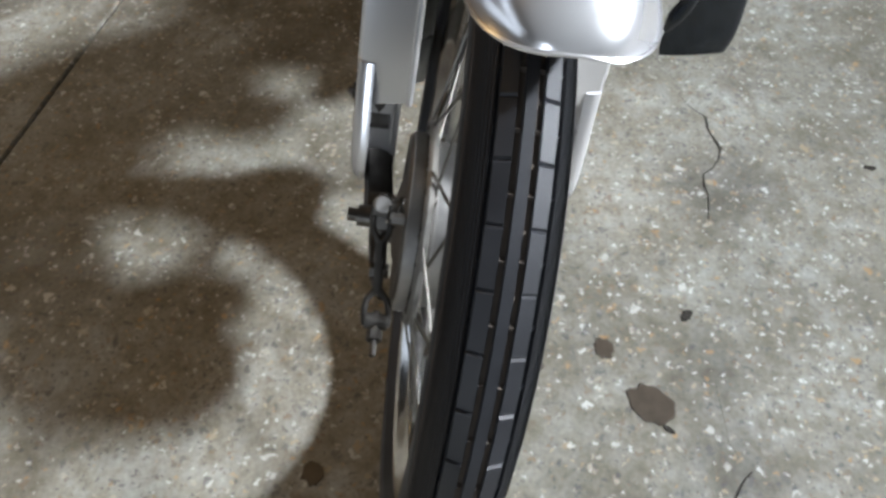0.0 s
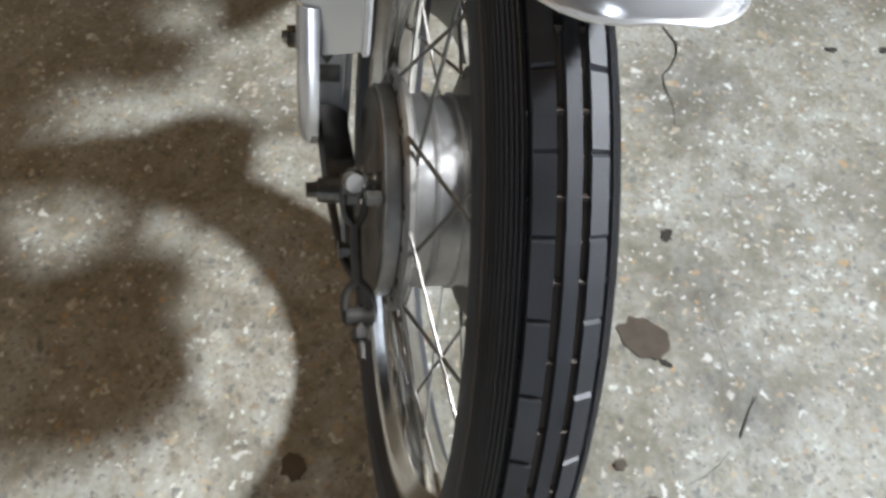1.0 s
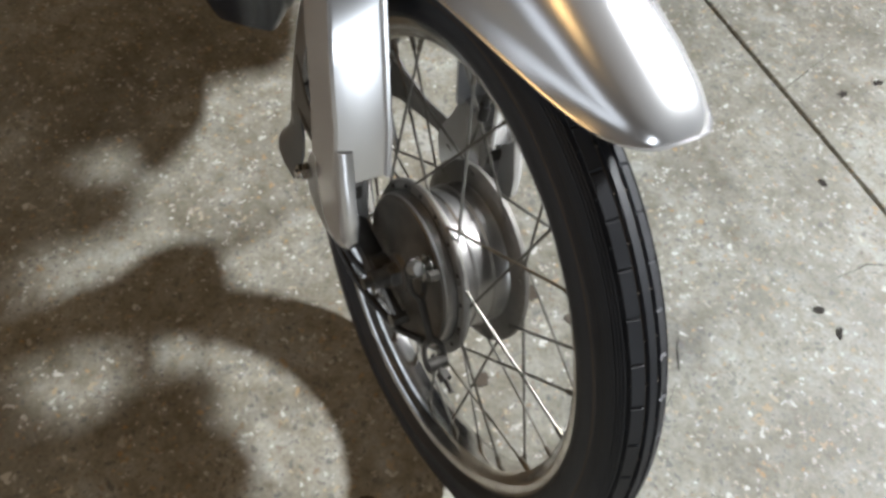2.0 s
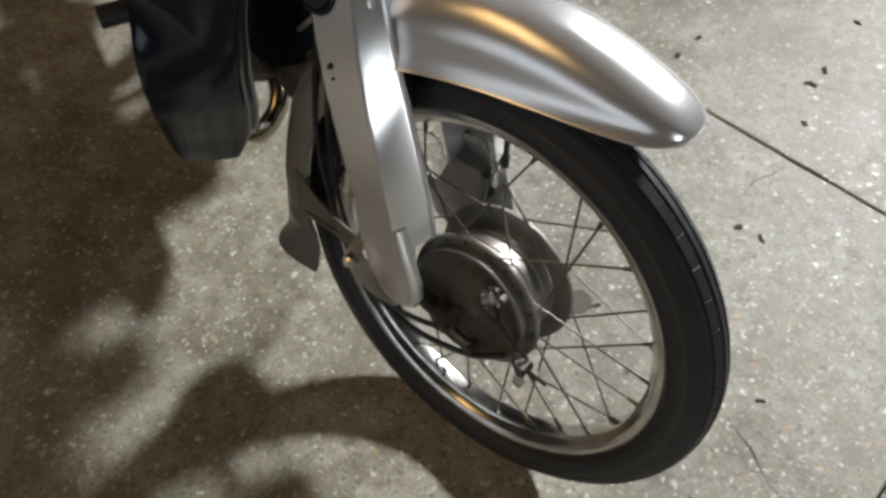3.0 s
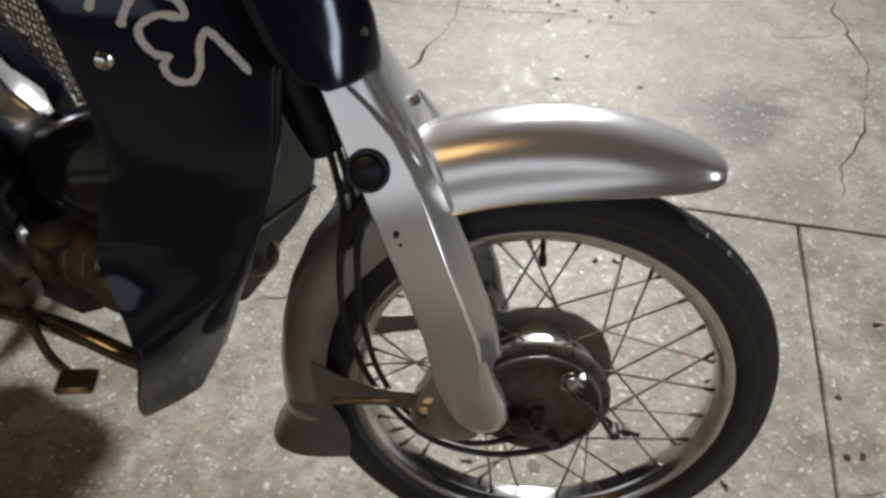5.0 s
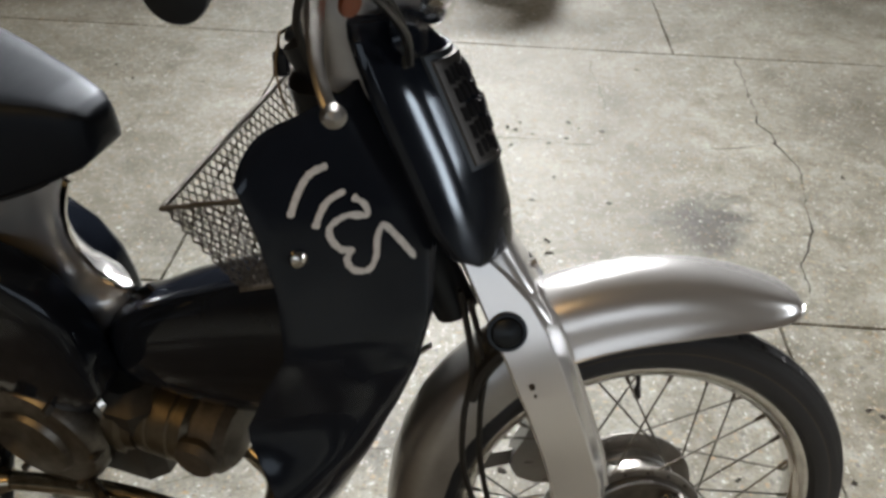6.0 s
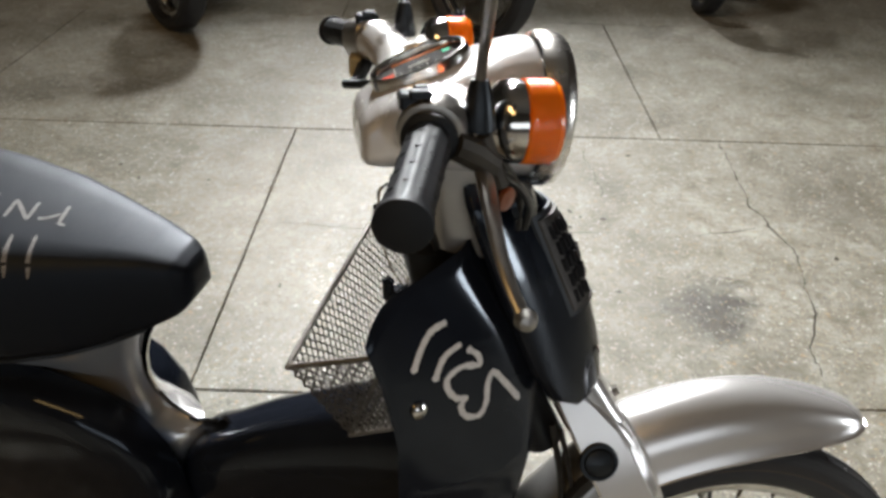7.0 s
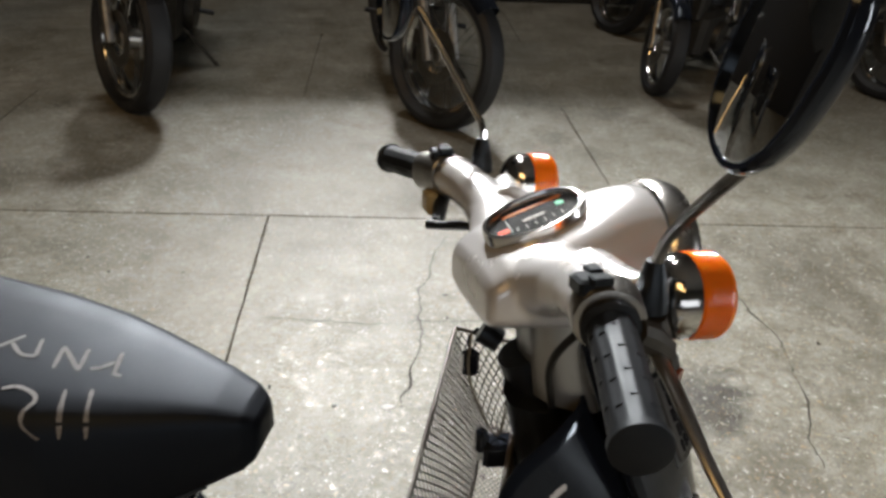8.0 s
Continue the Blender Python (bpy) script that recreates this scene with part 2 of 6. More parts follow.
STEEL = surface("oily_steel", (0.23, 0.22, 0.20), 0.35, metal=0.9, wear=0.5, wear_scale=70, bump=0.06)
TARNISH = surface("tarnished_chrome", (0.46, 0.42, 0.34), 0.16, metal=1.0, wear=0.5, wear_scale=40, bump=0.03)
CABLE = surface("cable_sheath", (0.012, 0.012, 0.012), 0.4, wear=0.2)
CREAM = surface("yellowed_plastic", (0.42, 0.34, 0.18), 0.4, wear=0.3, wear_scale=60)
BADGE = surface("badge_metal", (0.070, 0.066, 0.064), 0.38, metal=0.6, wear=0.45, wear_scale=60, bump=0.04)
BRASS = surface("dull_nipple", (0.13, 0.115, 0.09), 0.40, metal=1.0, wear=0.4, wear_scale=100)
WIRE = surface("basket_wire", (0.11, 0.10, 0.085), 0.42, metal=0.3, wear=0.3, wear_scale=90)
CHALK = surface("white_paint_marker", (0.74, 0.74, 0.74), 0.75, wear=0.25, wear_scale=180, bump=0.1)
CHALK_FAINT = surface("rubbed_chalk", (0.30, 0.30, 0.31), 0.8, wear=0.5, wear_scale=300, bump=0.1)
AMBER = surface("amber_lens", (1.0, 0.20, 0.008), 0.16, wear=0.12, wear_scale=60, bump=0.06)
DULL_AMBER = surface("dull_amber", (0.20, 0.045, 0.010), 0.3, wear=0.3, wear_scale=80)
AMBER.node_tree.nodes["Principled BSDF"].inputs["Subsurface Weight"].default_value = 0.3
AMBER.node_tree.nodes["Principled BSDF"].inputs["Subsurface Radius"].default_value = (0.04, 0.012, 0.002)
GROOVE = surface("dusty_groove", (0.085, 0.066, 0.050), 0.85, wear=0.4, wear_scale=60)
GLASS = clear("clear_glass", (0.96, 0.97, 0.97))
DIAL_GLASS = clear("dial_plastic", (0.95, 0.95, 0.94), 0.05, 1.06)
MIRROR, _n, _l, _b = material("mirror_glass")
_b.inputs["Base Color"].default_value = (0.62, 0.66, 0.70, 1)
_b.inputs["Metallic"].default_value, _b.inputs["Roughness"].default_value = 1.0, 0.03
DIAL = surface("dial_black", (0.012, 0.012, 0.014), 0.7, wear=0.3, spec=0.1)
DIAL_RED = surface("dial_red", (0.55, 0.05, 0.02), 0.45, wear=0.1, spec=0.1)
DIAL_ORANGE = surface("dial_orange", (0.38, 0.12, 0.035), 0.45, wear=0.1, spec=0.1)
DIAL_GREEN = surface("dial_green", (0.04, 0.42, 0.25), 0.45, wear=0.1, spec=0.1)
DIAL_WHITE = surface("dial_white", (0.25, 0.25, 0.24), 0.45, wear=0.1, spec=0.1)
WALL_PAINT = surface("hall_wall_paint", (0.16, 0.155, 0.14), 0.8, wear=0.3, wear_scale=3)
SHADOW_WALL = surface("shadow_wall_paint", (0.030, 0.030, 0.032), 0.7, wear=0.3, wear_scale=4)
CEILING_PAINT = surface("hall_ceiling_paint", (0.34, 0.33, 0.31), 0.8, wear=0.2, wear_scale=2)


def lamp_glow(tint):
    """A frosted cover that glows in its lamp's own colour."""
    m, _, _, bsdf = material("lamp_diffuser")
    bsdf.inputs["Base Color"].default_value = (0.6, 0.6, 0.6, 1)
    bsdf.inputs["Emission Color"].default_value = (*tint, 1)
    bsdf.inputs["Emission Strength"].default_value = 0.6
    return m


# ---- mesh helpers ----


def obj(name, verts, faces, mat, parent=None, m=None, label="", sharp=35, mats=(), picks=None):
    me = bpy.data.meshes.new(name)
    me.from_pydata([tuple(float(c) for c in v) for v in verts], [], faces)
    me.polygons.foreach_set("use_smooth", [True] * len(me.polygons))
    me.materials.append(mat)
    for extra in mats:
        me.materials.append(extra)
    if picks is not None:
        me.polygons.foreach_set("material_index", picks)
    me.update()
    bm = bmesh.new()
    bm.from_mesh(me)
    bmesh.ops.recalc_face_normals(bm, faces=bm.faces)
    bm.to_mesh(me)
    bm.free()
    me.set_sharp_from_angle(angle=radians(sharp))
    return place(new(name, me), parent, m, label)


def place(ob, parent=None, m=None, label=""):
    """Hangs ob under parent, at the pose m if one is given; a label may stand in m's place."""
    if isinstance(m, str):
        m, label = None, m
    if parent is not None:
        ob.parent = parent
    if m is not None:
        ob.matrix_local = m
    if label:
        tagged(ob, label)
    return ob


def loft(rings, closed=True, cap=True):
    n, verts, faces = len(rings[0]), [v for r in rings for v in r], []
    for i in range(len(rings) - 1):
        for j in range(n if closed else n - 1):
            a, b = i * n + j, i * n + (j + 1) % n
            faces.append((a, b, b + n, a + n))
    if cap and closed:
        faces.append(tuple(reversed(range(n))))
        faces.append(tuple(range((len(rings) - 1) * n, len(rings) * n)))
    return verts, faces


def joined(*pieces):
    verts, faces = [], []
    for v, f in pieces:
        k = len(verts)
        verts += list(v)
        faces += [tuple(i + k for i in q) for q in f]
    return verts, faces


def moved(piece, m):
    return [m @ Vector(v) for v in piece[0]], piece[1]


def mirrored(piece):
    return [(v[0], -v[1], v[2]) for v in piece[0]], [tuple(reversed(f)) for f in piece[1]]


def lathe(profile, n=48, closed_profile=False):
    """Turns (radius, y) pairs about the y axis."""
    rings = []
    for k in range(n):
        a = 2 * math.pi * k / n
        rings.append([(r * math.cos(a), y, r * math.sin(a)) for r, y in profile])
    m, verts, faces = len(profile), [v for r in rings for v in r], []
    for i in range(n):
        for j in range(m if closed_profile else m - 1):
            a, b = i * m + j, i * m + (j + 1) % m
            c, d = ((i + 1) % n) * m + (j + 1) % m, ((i + 1) % n) * m + j
            faces.append((a, b, c, d))
    return verts, faces


AXIS_X = Matrix(((0, 1, 0, 0), (-1, 0, 0, 0), (0, 0, 1, 0), (0, 0, 0, 1)))  # turns lathe's y axis to +x
AXIS_Z = Matrix(((1, 0, 0, 0), (0, 0, -1, 0), (0, 1, 0, 0), (0, 0, 0, 1)))  # turns lathe's y axis to +z


def along(a, b):
    """A pose at a whose y axis points to b."""
    d = (Vector(b) - Vector(a)).normalized()
    q = d.to_track_quat("Y", "Z")
    return Matrix.Translation(a) @ q.to_matrix().to_4x4()


def rod(a, b, r, r2=None, n=12):
    length, r2 = (Vector(b) - Vector(a)).length, r if r2 is None else r2
    return moved(lathe([(0, 0), (r, 0), (r2, length), (0, length)], n), along(a, b))


def smooth_path(points, steps=6):
    """A Catmull-Rom line through the points."""
    p = [Vector(q) for q in points]
    p = [2 * p[0] - p[1], *p, 2 * p[-1] - p[-2]]
    out = []
    for i in range(1, len(p) - 2):
        for s in range(steps):
            t = s / steps
            a, b, c, d = p[i - 1], p[i], p[i + 1], p[i + 2]
            out.append(0.5 * (2 * b + (c - a) * t + (2 * a - 5 * b + 4 * c - d) * t**2 + (3 * b - a - 3 * c + d) * t**3))
    return out + [p[-2]]


def tube(points, r, n=8, steps=6, flat=1.0):
    """A round (or flattened) tube along a smooth line; r may be a list, one for each point given."""
    path = smooth_path(points, steps) if steps > 1 else [Vector(q) for q in points]
    radii = np.interp(np.linspace(0, 1, len(path)), np.linspace(0, 1, len(points)), r if isinstance(r, (list, tuple)) else [r] * len(points))
    up, rings = Vector((0.31, 0.22, 0.92)), []
    for i, p in enumerate(path):
        d = (path[min(i + 1, len(path) - 1)] - path[max(i - 1, 0)]).normalized()
        side = d.cross(up).normalized()
        up = side.cross(d).normalized()
        rings.append([p + float(radii[i]) * (math.cos(a) * side + flat * math.sin(a) * up) for a in (2 * math.pi * k / n for k in range(n))])
    return loft(rings)


def block(x0, x1, y0, y1, z0, z1, bevel=0.002):
    """A box with chamfered edges."""
    b, rings = bevel, []
    for z, i in ((z0, b), (z0 + b, 0), (z1 - b, 0), (z1, b)):
        c = max(b - i, 0) if i else b
        c = b
        xs0, xs1, ys0, ys1 = x0 + i, x1 - i, y0 + i, y1 - i
        rings.append([(xs0 + c, ys0, z), (xs1 - c, ys0, z), (xs1, ys0 + c, z), (xs1, ys1 - c, z), (xs1 - c, ys1, z), (xs0 + c, ys1, z), (xs0, ys1 - c, z), (xs0, ys0 + c, z)])
    return loft(rings)


def oval(n, rx, ry, power=2.0):
    out = []
    for k in range(n):
        c, s = math.cos(2 * math.pi * k / n), math.sin(2 * math.pi * k / n)
        out.append((rx * math.copysign(abs(c) ** (2 / power), c), ry * math.copysign(abs(s) ** (2 / power), s)))
    return out


def melt(ob, voxel, rounds=6, factor=0.5):
    """Blends the overlapping pieces of a casting into one skin."""
    r = ob.modifiers.new("skin", "REMESH")
    r.mode, r.voxel_size, r.use_smooth_shade = "VOXEL", voxel, True
    s = ob.modifiers.new("soften", "SMOOTH")
    s.factor, s.iterations = factor, rounds
    return ob


def lerp(x, xs, ys):
    return float(np.interp(x, xs, ys))

# ---- setting: floor slabs, walls, ceiling ----
SLAB_TURN = radians(-5.4)
U, V = Vector((math.cos(SLAB_TURN), math.sin(SLAB_TURN), 0)), Vector((-math.sin(SLAB_TURN), math.cos(SLAB_TURN), 0))
ROW_LINES = [-10.5, -9.1, -7.7, -6.3, -4.9, -3.4, -2.0, -0.634, 0.692, 2.093, 3.5, 4.9, 6.3, 7.7, 9.1, 10.5, 11.9, 13.3, 14.7]


def floor_and_slabs():
    bed = obj("floor", *block(-11, 11, -12, 16, -0.12, -0.012, 0.01), JOINT)
    tagged(bed, "dirt-filled bed below ground concrete slabs", "floor", kind="structure")
    for row in range(len(ROW_LINES) - 1):
        v0, v1 = ROW_LINES[row] + 0.002, ROW_LINES[row + 1] - 0.002
        start = (0.458 if row % 2 == 1 else -0.856) - 2.6 * 4
        for k in range(8):
            u0, u1, e = start + 2.6 * k + 0.002, start + 2.6 * (k + 1) - 0.002, 0.0025
            near = -1.0 < v0 < 2.5 and u1 > -2.5 and u0 < 2.5
            cuts = [q / 60 for q in range(60)] if near else (0, 0.25, 0.5, 0.75)
            rings = []
            for z, i in ((-0.014, 0.0), (-0.0025, 0.0), (0.0, e)):
                ring = []
                for a, b, c, d in ((u0 + i, v0 + i, u1 - i, v0 + i), (u1 - i, v0 + i, u1 - i, v1 - i), (u1 - i, v1 - i, u0 + i, v1 - i), (u0 + i, v1 - i, u0 + i, v0 + i)):
                    ring += [U * (a + (c - a) * s) + V * (b + (d - b) * s) + Vector((0, 0, z)) for s in cuts]
                wobble = [Vector((noise.noise(p * 9) * 0.0016 + noise.noise(p * 47) * 0.0016, noise.noise(p * 9 + Vector((5, 5, 5))) * 0.0016 + noise.noise(p * 47 + Vector((3, 1, 2))) * 0.0016, 0)) for p in (Vector((w.x, w.y, row * 0.7 + k * 0.3)) for w in ring)]
                rings.append([p + w for p, w in zip(ring, wobble)])
            obj("floor_slab", *loft(rings), CONCRETE, bed, sharp=8)
    return bed


FLOOR = floor_and_slabs()


def flat_blob(name, x, y, rx, ry, turn, mat, seed, z=0.0012, rough=0.3, n=40):
    """A thin film lying on the floor, with an uneven outline."""
    ring = []
    for k in range(n):
        a = 2 * math.pi * k / n
        w = 1 + rough * noise.noise(Vector((2.2 * math.cos(a) + seed, 2.2 * math.sin(a), seed))) + rough * 0.4 * noise.noise(Vector((7 * math.cos(a) + seed, 7 * math.sin(a), 3)))
        px, py = rx * w * math.cos(a), ry * w * math.sin(a)
        ring.append((x + px * math.cos(turn) - py * math.sin(turn), y + px * math.sin(turn) + py * math.cos(turn)))
    rings = [[(a, b, 0.0002) for a, b in ring], [(x + (a - x) * 0.96, y + (b - y) * 0.96, z) for a, b in ring]]
    return obj(name, *loft(rings), mat, FLOOR)


def crack(points, width, seed):
    """A jagged crack, drawn as a thin dark sliver."""
    path = []
    for a, b in zip(points, points[1:]):
        a, b = Vector((*a, 0)), Vector((*b, 0))
        steps = max(2, int((b - a).length / 0.018))
        side = Vector((-(b - a).y, (b - a).x, 0)).normalized()
        for s in range(steps):
            p = a.lerp(b, s / steps)
            path.append(p + side * 0.014 * noise.noise(p * 16 + Vector((seed, 0, 0))) + side * 0.005 * noise.noise(p * 60))
    left, right = [], []
    for i, p in enumerate(path):
        d = (path[min(i + 1, len(path) - 1)] - path[max(i - 1, 0)]).normalized()
        w = width * max(0.10, 0.85 + 1.3 * noise.noise(p * 9 + Vector((0, seed, 0))) + 0.7 * noise.noise(p * 40)) * min(1, (i + 1) / 4, (len(path) - i) / 4) / 2
        side = Vector((-d.y, d.x, 0))
        left.append((p + side * w) + Vector((0, 0, 0.0009)))
        right.append((p - side * w) + Vector((0, 0, 0.0009)))
    obj("crack", *loft([left, right], closed=False), SOOT, FLOOR)


for pts, w, s in (
    ([(0.86, 2.02), (0.78, 1.53), (0.80, 1.30), (0.772, 1.15), (0.72, 0.98), (0.642, 0.83), (0.606, 0.645)], 0.0046, 1.0),
    ([(-0.04, 1.99), (-0.127, 1.792), (-0.152, 1.682), (-0.193, 1.615), (-0.205, 1.485), (-0.232, 1.313), (-0.277, 1.163), (-0.32, 1.031)], 0.0040, 2.0),
    ([(-0.67, 1.485), (-0.528, 1.464), (-0.443, 1.443), (-0.349, 1.427), (-0.14, 1.425), (0.1, 1.42), (0.5, 1.36), (0.78, 1.41)], 0.0030, 3.0),
    ([(-0.66, 0.235), (-0.59, 0.259), (-0.53, 0.278), (-0.48, 0.297), (-0.434, 0.340), (-0.371, 0.344), (-0.320, 0.309), (-0.278, 0.318), (-0.212, 0.298)], 0.0016, 4.0),
    ([(0.346, 1.98), (0.342, 1.69), (0.320, 1.578)], 0.0024, 5.0),
    ([(-0.001, 0.280), (0.031, 0.288), (0.062, 0.294), (0.092, 0.304)], 0.0016, 6.0),
    ([(0.092, 0.304), (0.119, 0.288), (0.143, 0.268)], 0.0040, 7.0),
    ([(0.143, 0.268), (0.161, 0.235), (0.174, 0.207)], 0.0014, 9.0),
    ([(0.282, 0.189), (0.334, 0.170), (0.373, 0.145), (0.423, 0.117), (0.462, 0.093)], 0.0018, 8.0),
    ([(0.470, 0.073), (0.507, 0.067), (0.572, 0.068), (0.68, 0.05)], 0.0022, 10.0),
    ([(0.125, 0.665), (0.112, 0.578), (0.098, 0.520)], 0.0014, 11.0),
    ([(-0.209, 0.715), (-0.231, 0.792), (-0.244, 0.880)], 0.0020, 12.0),
    ([(0.206, 0.683), (0.206, 0.728)], 0.0030, 13.0),
):
    crack(pts, w, s)
flat_blob("stain", 0.024, 0.214, 0.026, 0.021, 0.9, STAIN, 1.0, rough=0.25)
for k, (x, y, r) in enumerate(((-0.041, 0.169, 0.013), (-0.014, 0.095, 0.008), (0.043, 0.057, 0.010), (0.125, -0.123, 0.013), (0.183, 0.188, 0.008), (0.147, 0.166, 0.006))):
    flat_blob("stain", x, y, r, r * 0.85, 0.3 + k, STAIN, 2.0 + k)
flat_blob("stain", 0.053, 0.229, 0.007, 0.003, 0.9, SOOT, 5.0)
SPOTS = ((0.027, 1.494), (0.028, 1.386), (0.067, 1.522), (0.050, 1.479), (0.135, 1.398), (0.095, 1.451), (0.189, 1.429), (0.210, 1.524), (0.235, 1.489), (0.299, 1.473), (0.126, 1.217), (0.054, 1.106), (0.247, 1.094), (0.068, 0.936), (0.063, 0.880), (-0.626, 1.159), (-0.47, 1.07), (-0.134, 1.443), (-0.117, 1.572), (0.905, 1.23), (0.495, 1.91), (-1.20, 1.88), (-1.12, 1.78), (-0.90, 1.76), (-0.348, 0.531), (-0.343, 0.596), (-0.093, 0.264), (0.136, 0.494), (0.174, 0.496), (-0.158, 0.797), (-0.156, 0.868), (0.072, 0.881), (0.073, 0.928), (0.107, 0.777), (-0.029, 0.644), (0.421, 0.426), (0.307, 0.243), (0.301, 0.009), (0.310, 0.059), (0.493, 0.128), (0.516, 0.132), (-0.054, 0.052), (0.603, 0.399), (0.623, 0.384), (0.505, 0.236))
for k, (x, y) in enumerate(SPOTS):
    flat_blob("stain", x, y, 0.005 + 0.004 * random.random(), 0.003 + 0.003 * random.random(), 3 * random.random(), SOOT, k * 1.7, rough=0.7, n=22)
for k, (x, y, r) in enumerate(((-0.342, 1.055, 0.016), (-0.58, 1.066, 0.009), (-0.2, 0.98, 0.008))):
    flat_blob("paint_fleck", x, y, r, r * 0.6, k, CHALK, k * 3.1, rough=0.5, n=20)


def hall():
    w = WALL_PAINT
    for name, box in (("wall_north", (-9, 9, 14.0, 14.2, 0, 10)), ("wall_west", (-9.2, -9, -10.2, 14.2, 0, 10))):
        tagged(obj(name, *block(*box, 0.01), w), "dim painted hall wall", "wall", kind="structure")
    # unseen wall, added so its shadow darkens the floor around the parked row
    tagged(obj("wall_shadow_caster", *block(-9.0, 9.6, 6.2, 6.32, 0, 2.66, 0.01), SHADOW_WALL), "unseen dark wall added to shade the floor under the parked motorcycles", "wall", kind="structure")
    # opening made for the added east light
    x, y0, y1, z0, z1 = EAST_STREAK_WINDOW
    east = joined(block(9.6, 9.8, -10.2, y0, 0, 10, 0.01), block(9.6, 9.8, y1, 14.2, 0, 10, 0.01), block(9.6, 9.8, y0, y1, 0, z0, 0.01), block(9.6, 9.8, y0, y1, z1, 10, 0.01))
    tagged(obj("wall_east", *east, w), "dim painted hall wall with an added tall window", "wall", kind="structure")
    win = tagged(new("added_window_1"), "tall unseen window added for bright streaks on the motorcycle", "window", kind="structure")
    obj("window_frame", *joined(block(9.62, 9.70, y0, y1, z0, z0 + 0.06, 0.01), block(9.62, 9.70, y0, y1, z1 - 0.06, z1, 0.01), block(9.62, 9.70, y0, y0 + 0.06, z0 + 0.06, z1 - 0.06, 0.01), block(9.62, 9.70, y1 - 0.06, y1, z0 + 0.06, z1 - 0.06, 0.01)), CEILING_PAINT, win)
    obj("pane", *block(9.655, 9.665, y0 + 0.06, y1 - 0.06, z0 + 0.06, z1 - 0.06, 0.002), GLASS, win)
    # opening made for the added south fill light
    y, x0, x1, z0, z1 = SOUTH_FILL_WINDOW
    south = joined(block(-9, x0, -10.2, -10.0, 0, 10, 0.01), block(x1, 9.6, -10.2, -10.0, 0, 10, 0.01), block(x0, x1, -10.2, -10.0, 0, z0, 0.01), block(x0, x1, -10.2, -10.0, z1, 10, 0.01))
    tagged(obj("wall_south", *south, w), "dim painted hall wall with an added wide window", "wall", kind="structure")
    win = tagged(new("added_window_2"), "wide unseen window added as fill light from the south", "window", kind="structure")
    obj("window_frame", *joined(block(x0, x1, -10.1, -10.02, z0, z0 + 0.06, 0.01), block(x0, x1, -10.1, -10.02, z1 - 0.06, z1, 0.01), block(x0, x0 + 0.06, -10.1, -10.02, z0 + 0.06, z1 - 0.06, 0.01), block(x1 - 0.06, x1, -10.1, -10.02, z0 + 0.06, z1 - 0.06, 0.01)), CEILING_PAINT, win)
    obj("pane", *block(x0 + 0.06, x1 - 0.06, -10.065, -10.055, z0 + 0.06, z1 - 0.06, 0.002), GLASS, win)
    tagged(obj("ceiling", *block(-9.2, 9.8, -10.2, 14.2, 10.0, 10.15, 0.01), CEILING_PAINT), "pale hall ceiling", "ceiling", kind="structure")


hall()


def ceiling_lamp(m, sx, sy, tint):
    thing = tagged(new("ceiling_lamp"), "unseen long metal ceiling lamp with a frosted cover", "lamp", "ceiling lamps")
    thing.matrix_world = m
    obj("housing", *block(-sx / 2 - 0.03, sx / 2 + 0.03, -sy / 2 - 0.03, sy / 2 + 0.03, 0.03, 0.11, 0.01), WALL_PAINT, thing)
    obj("diffuser", *block(-sx / 2, sx / 2, -sy / 2, sy / 2, 0.008, 0.028, 0.004), lamp_glow(tint), thing)
    for dy in (-sy / 3, sy / 3):
        obj("hanger", *moved(rod(m @ Vector((0, dy, 0.07)), (m @ Vector((0, dy, 0.07))).xy.to_3d() + Vector((0, 0, 10.01)), 0.012), m.inverted()), STEEL, thing)


# the last lamp is only added fill for the parked row
for place_at, aim, power, sx, sy, tint, beam in LAMPS:
    ceiling_lamp_light("lamp_light", place_at, aim, power, sx, sy, tint, beam)
    ceiling_lamp(look(place_at, aim), sx, sy, tint)

# ---- the motorcycle: front end turned to its left, body leaning a little to its right ----
RAKE, STEER = 26.5, 22.3
FRONT = pose(0, 0, 0.268, -5.5, 0, 0)  # the steered parts above the fork
WHEEL = pose(0.0262, 0.0076, 0.2605, -9.2, 0, 2.05) @ Matrix.Scale(0.965, 4)  # the front wheel's own axle
HEAD_AXIS = Vector((-math.sin(radians(RAKE)), 0, math.cos(radians(RAKE))))
HEAD_FOOT = Vector((-0.059, 0, 0))
BODY = FRONT @ Matrix.Translation(HEAD_FOOT) @ Matrix.Rotation(radians(-STEER), 4, HEAD_AXIS) @ Matrix.Translation(-HEAD_FOOT)
FORK = pose(0.0095, 0.0094, 0.2531, -8.0, -0.58, 2.05)
STEM = FRONT @ Matrix.Translation((0.005, 0, -0.005))
REAR = BODY @ Matrix.Translation((0.021, 0, 0.003))
SHIELD = BODY @ Matrix.Translation((0.004, 0, -0.006))
MOTO = tagged(new("motorcycle"), "black and silver step-through motorcycle with a wire basket, parked on concrete", "motorcycle")


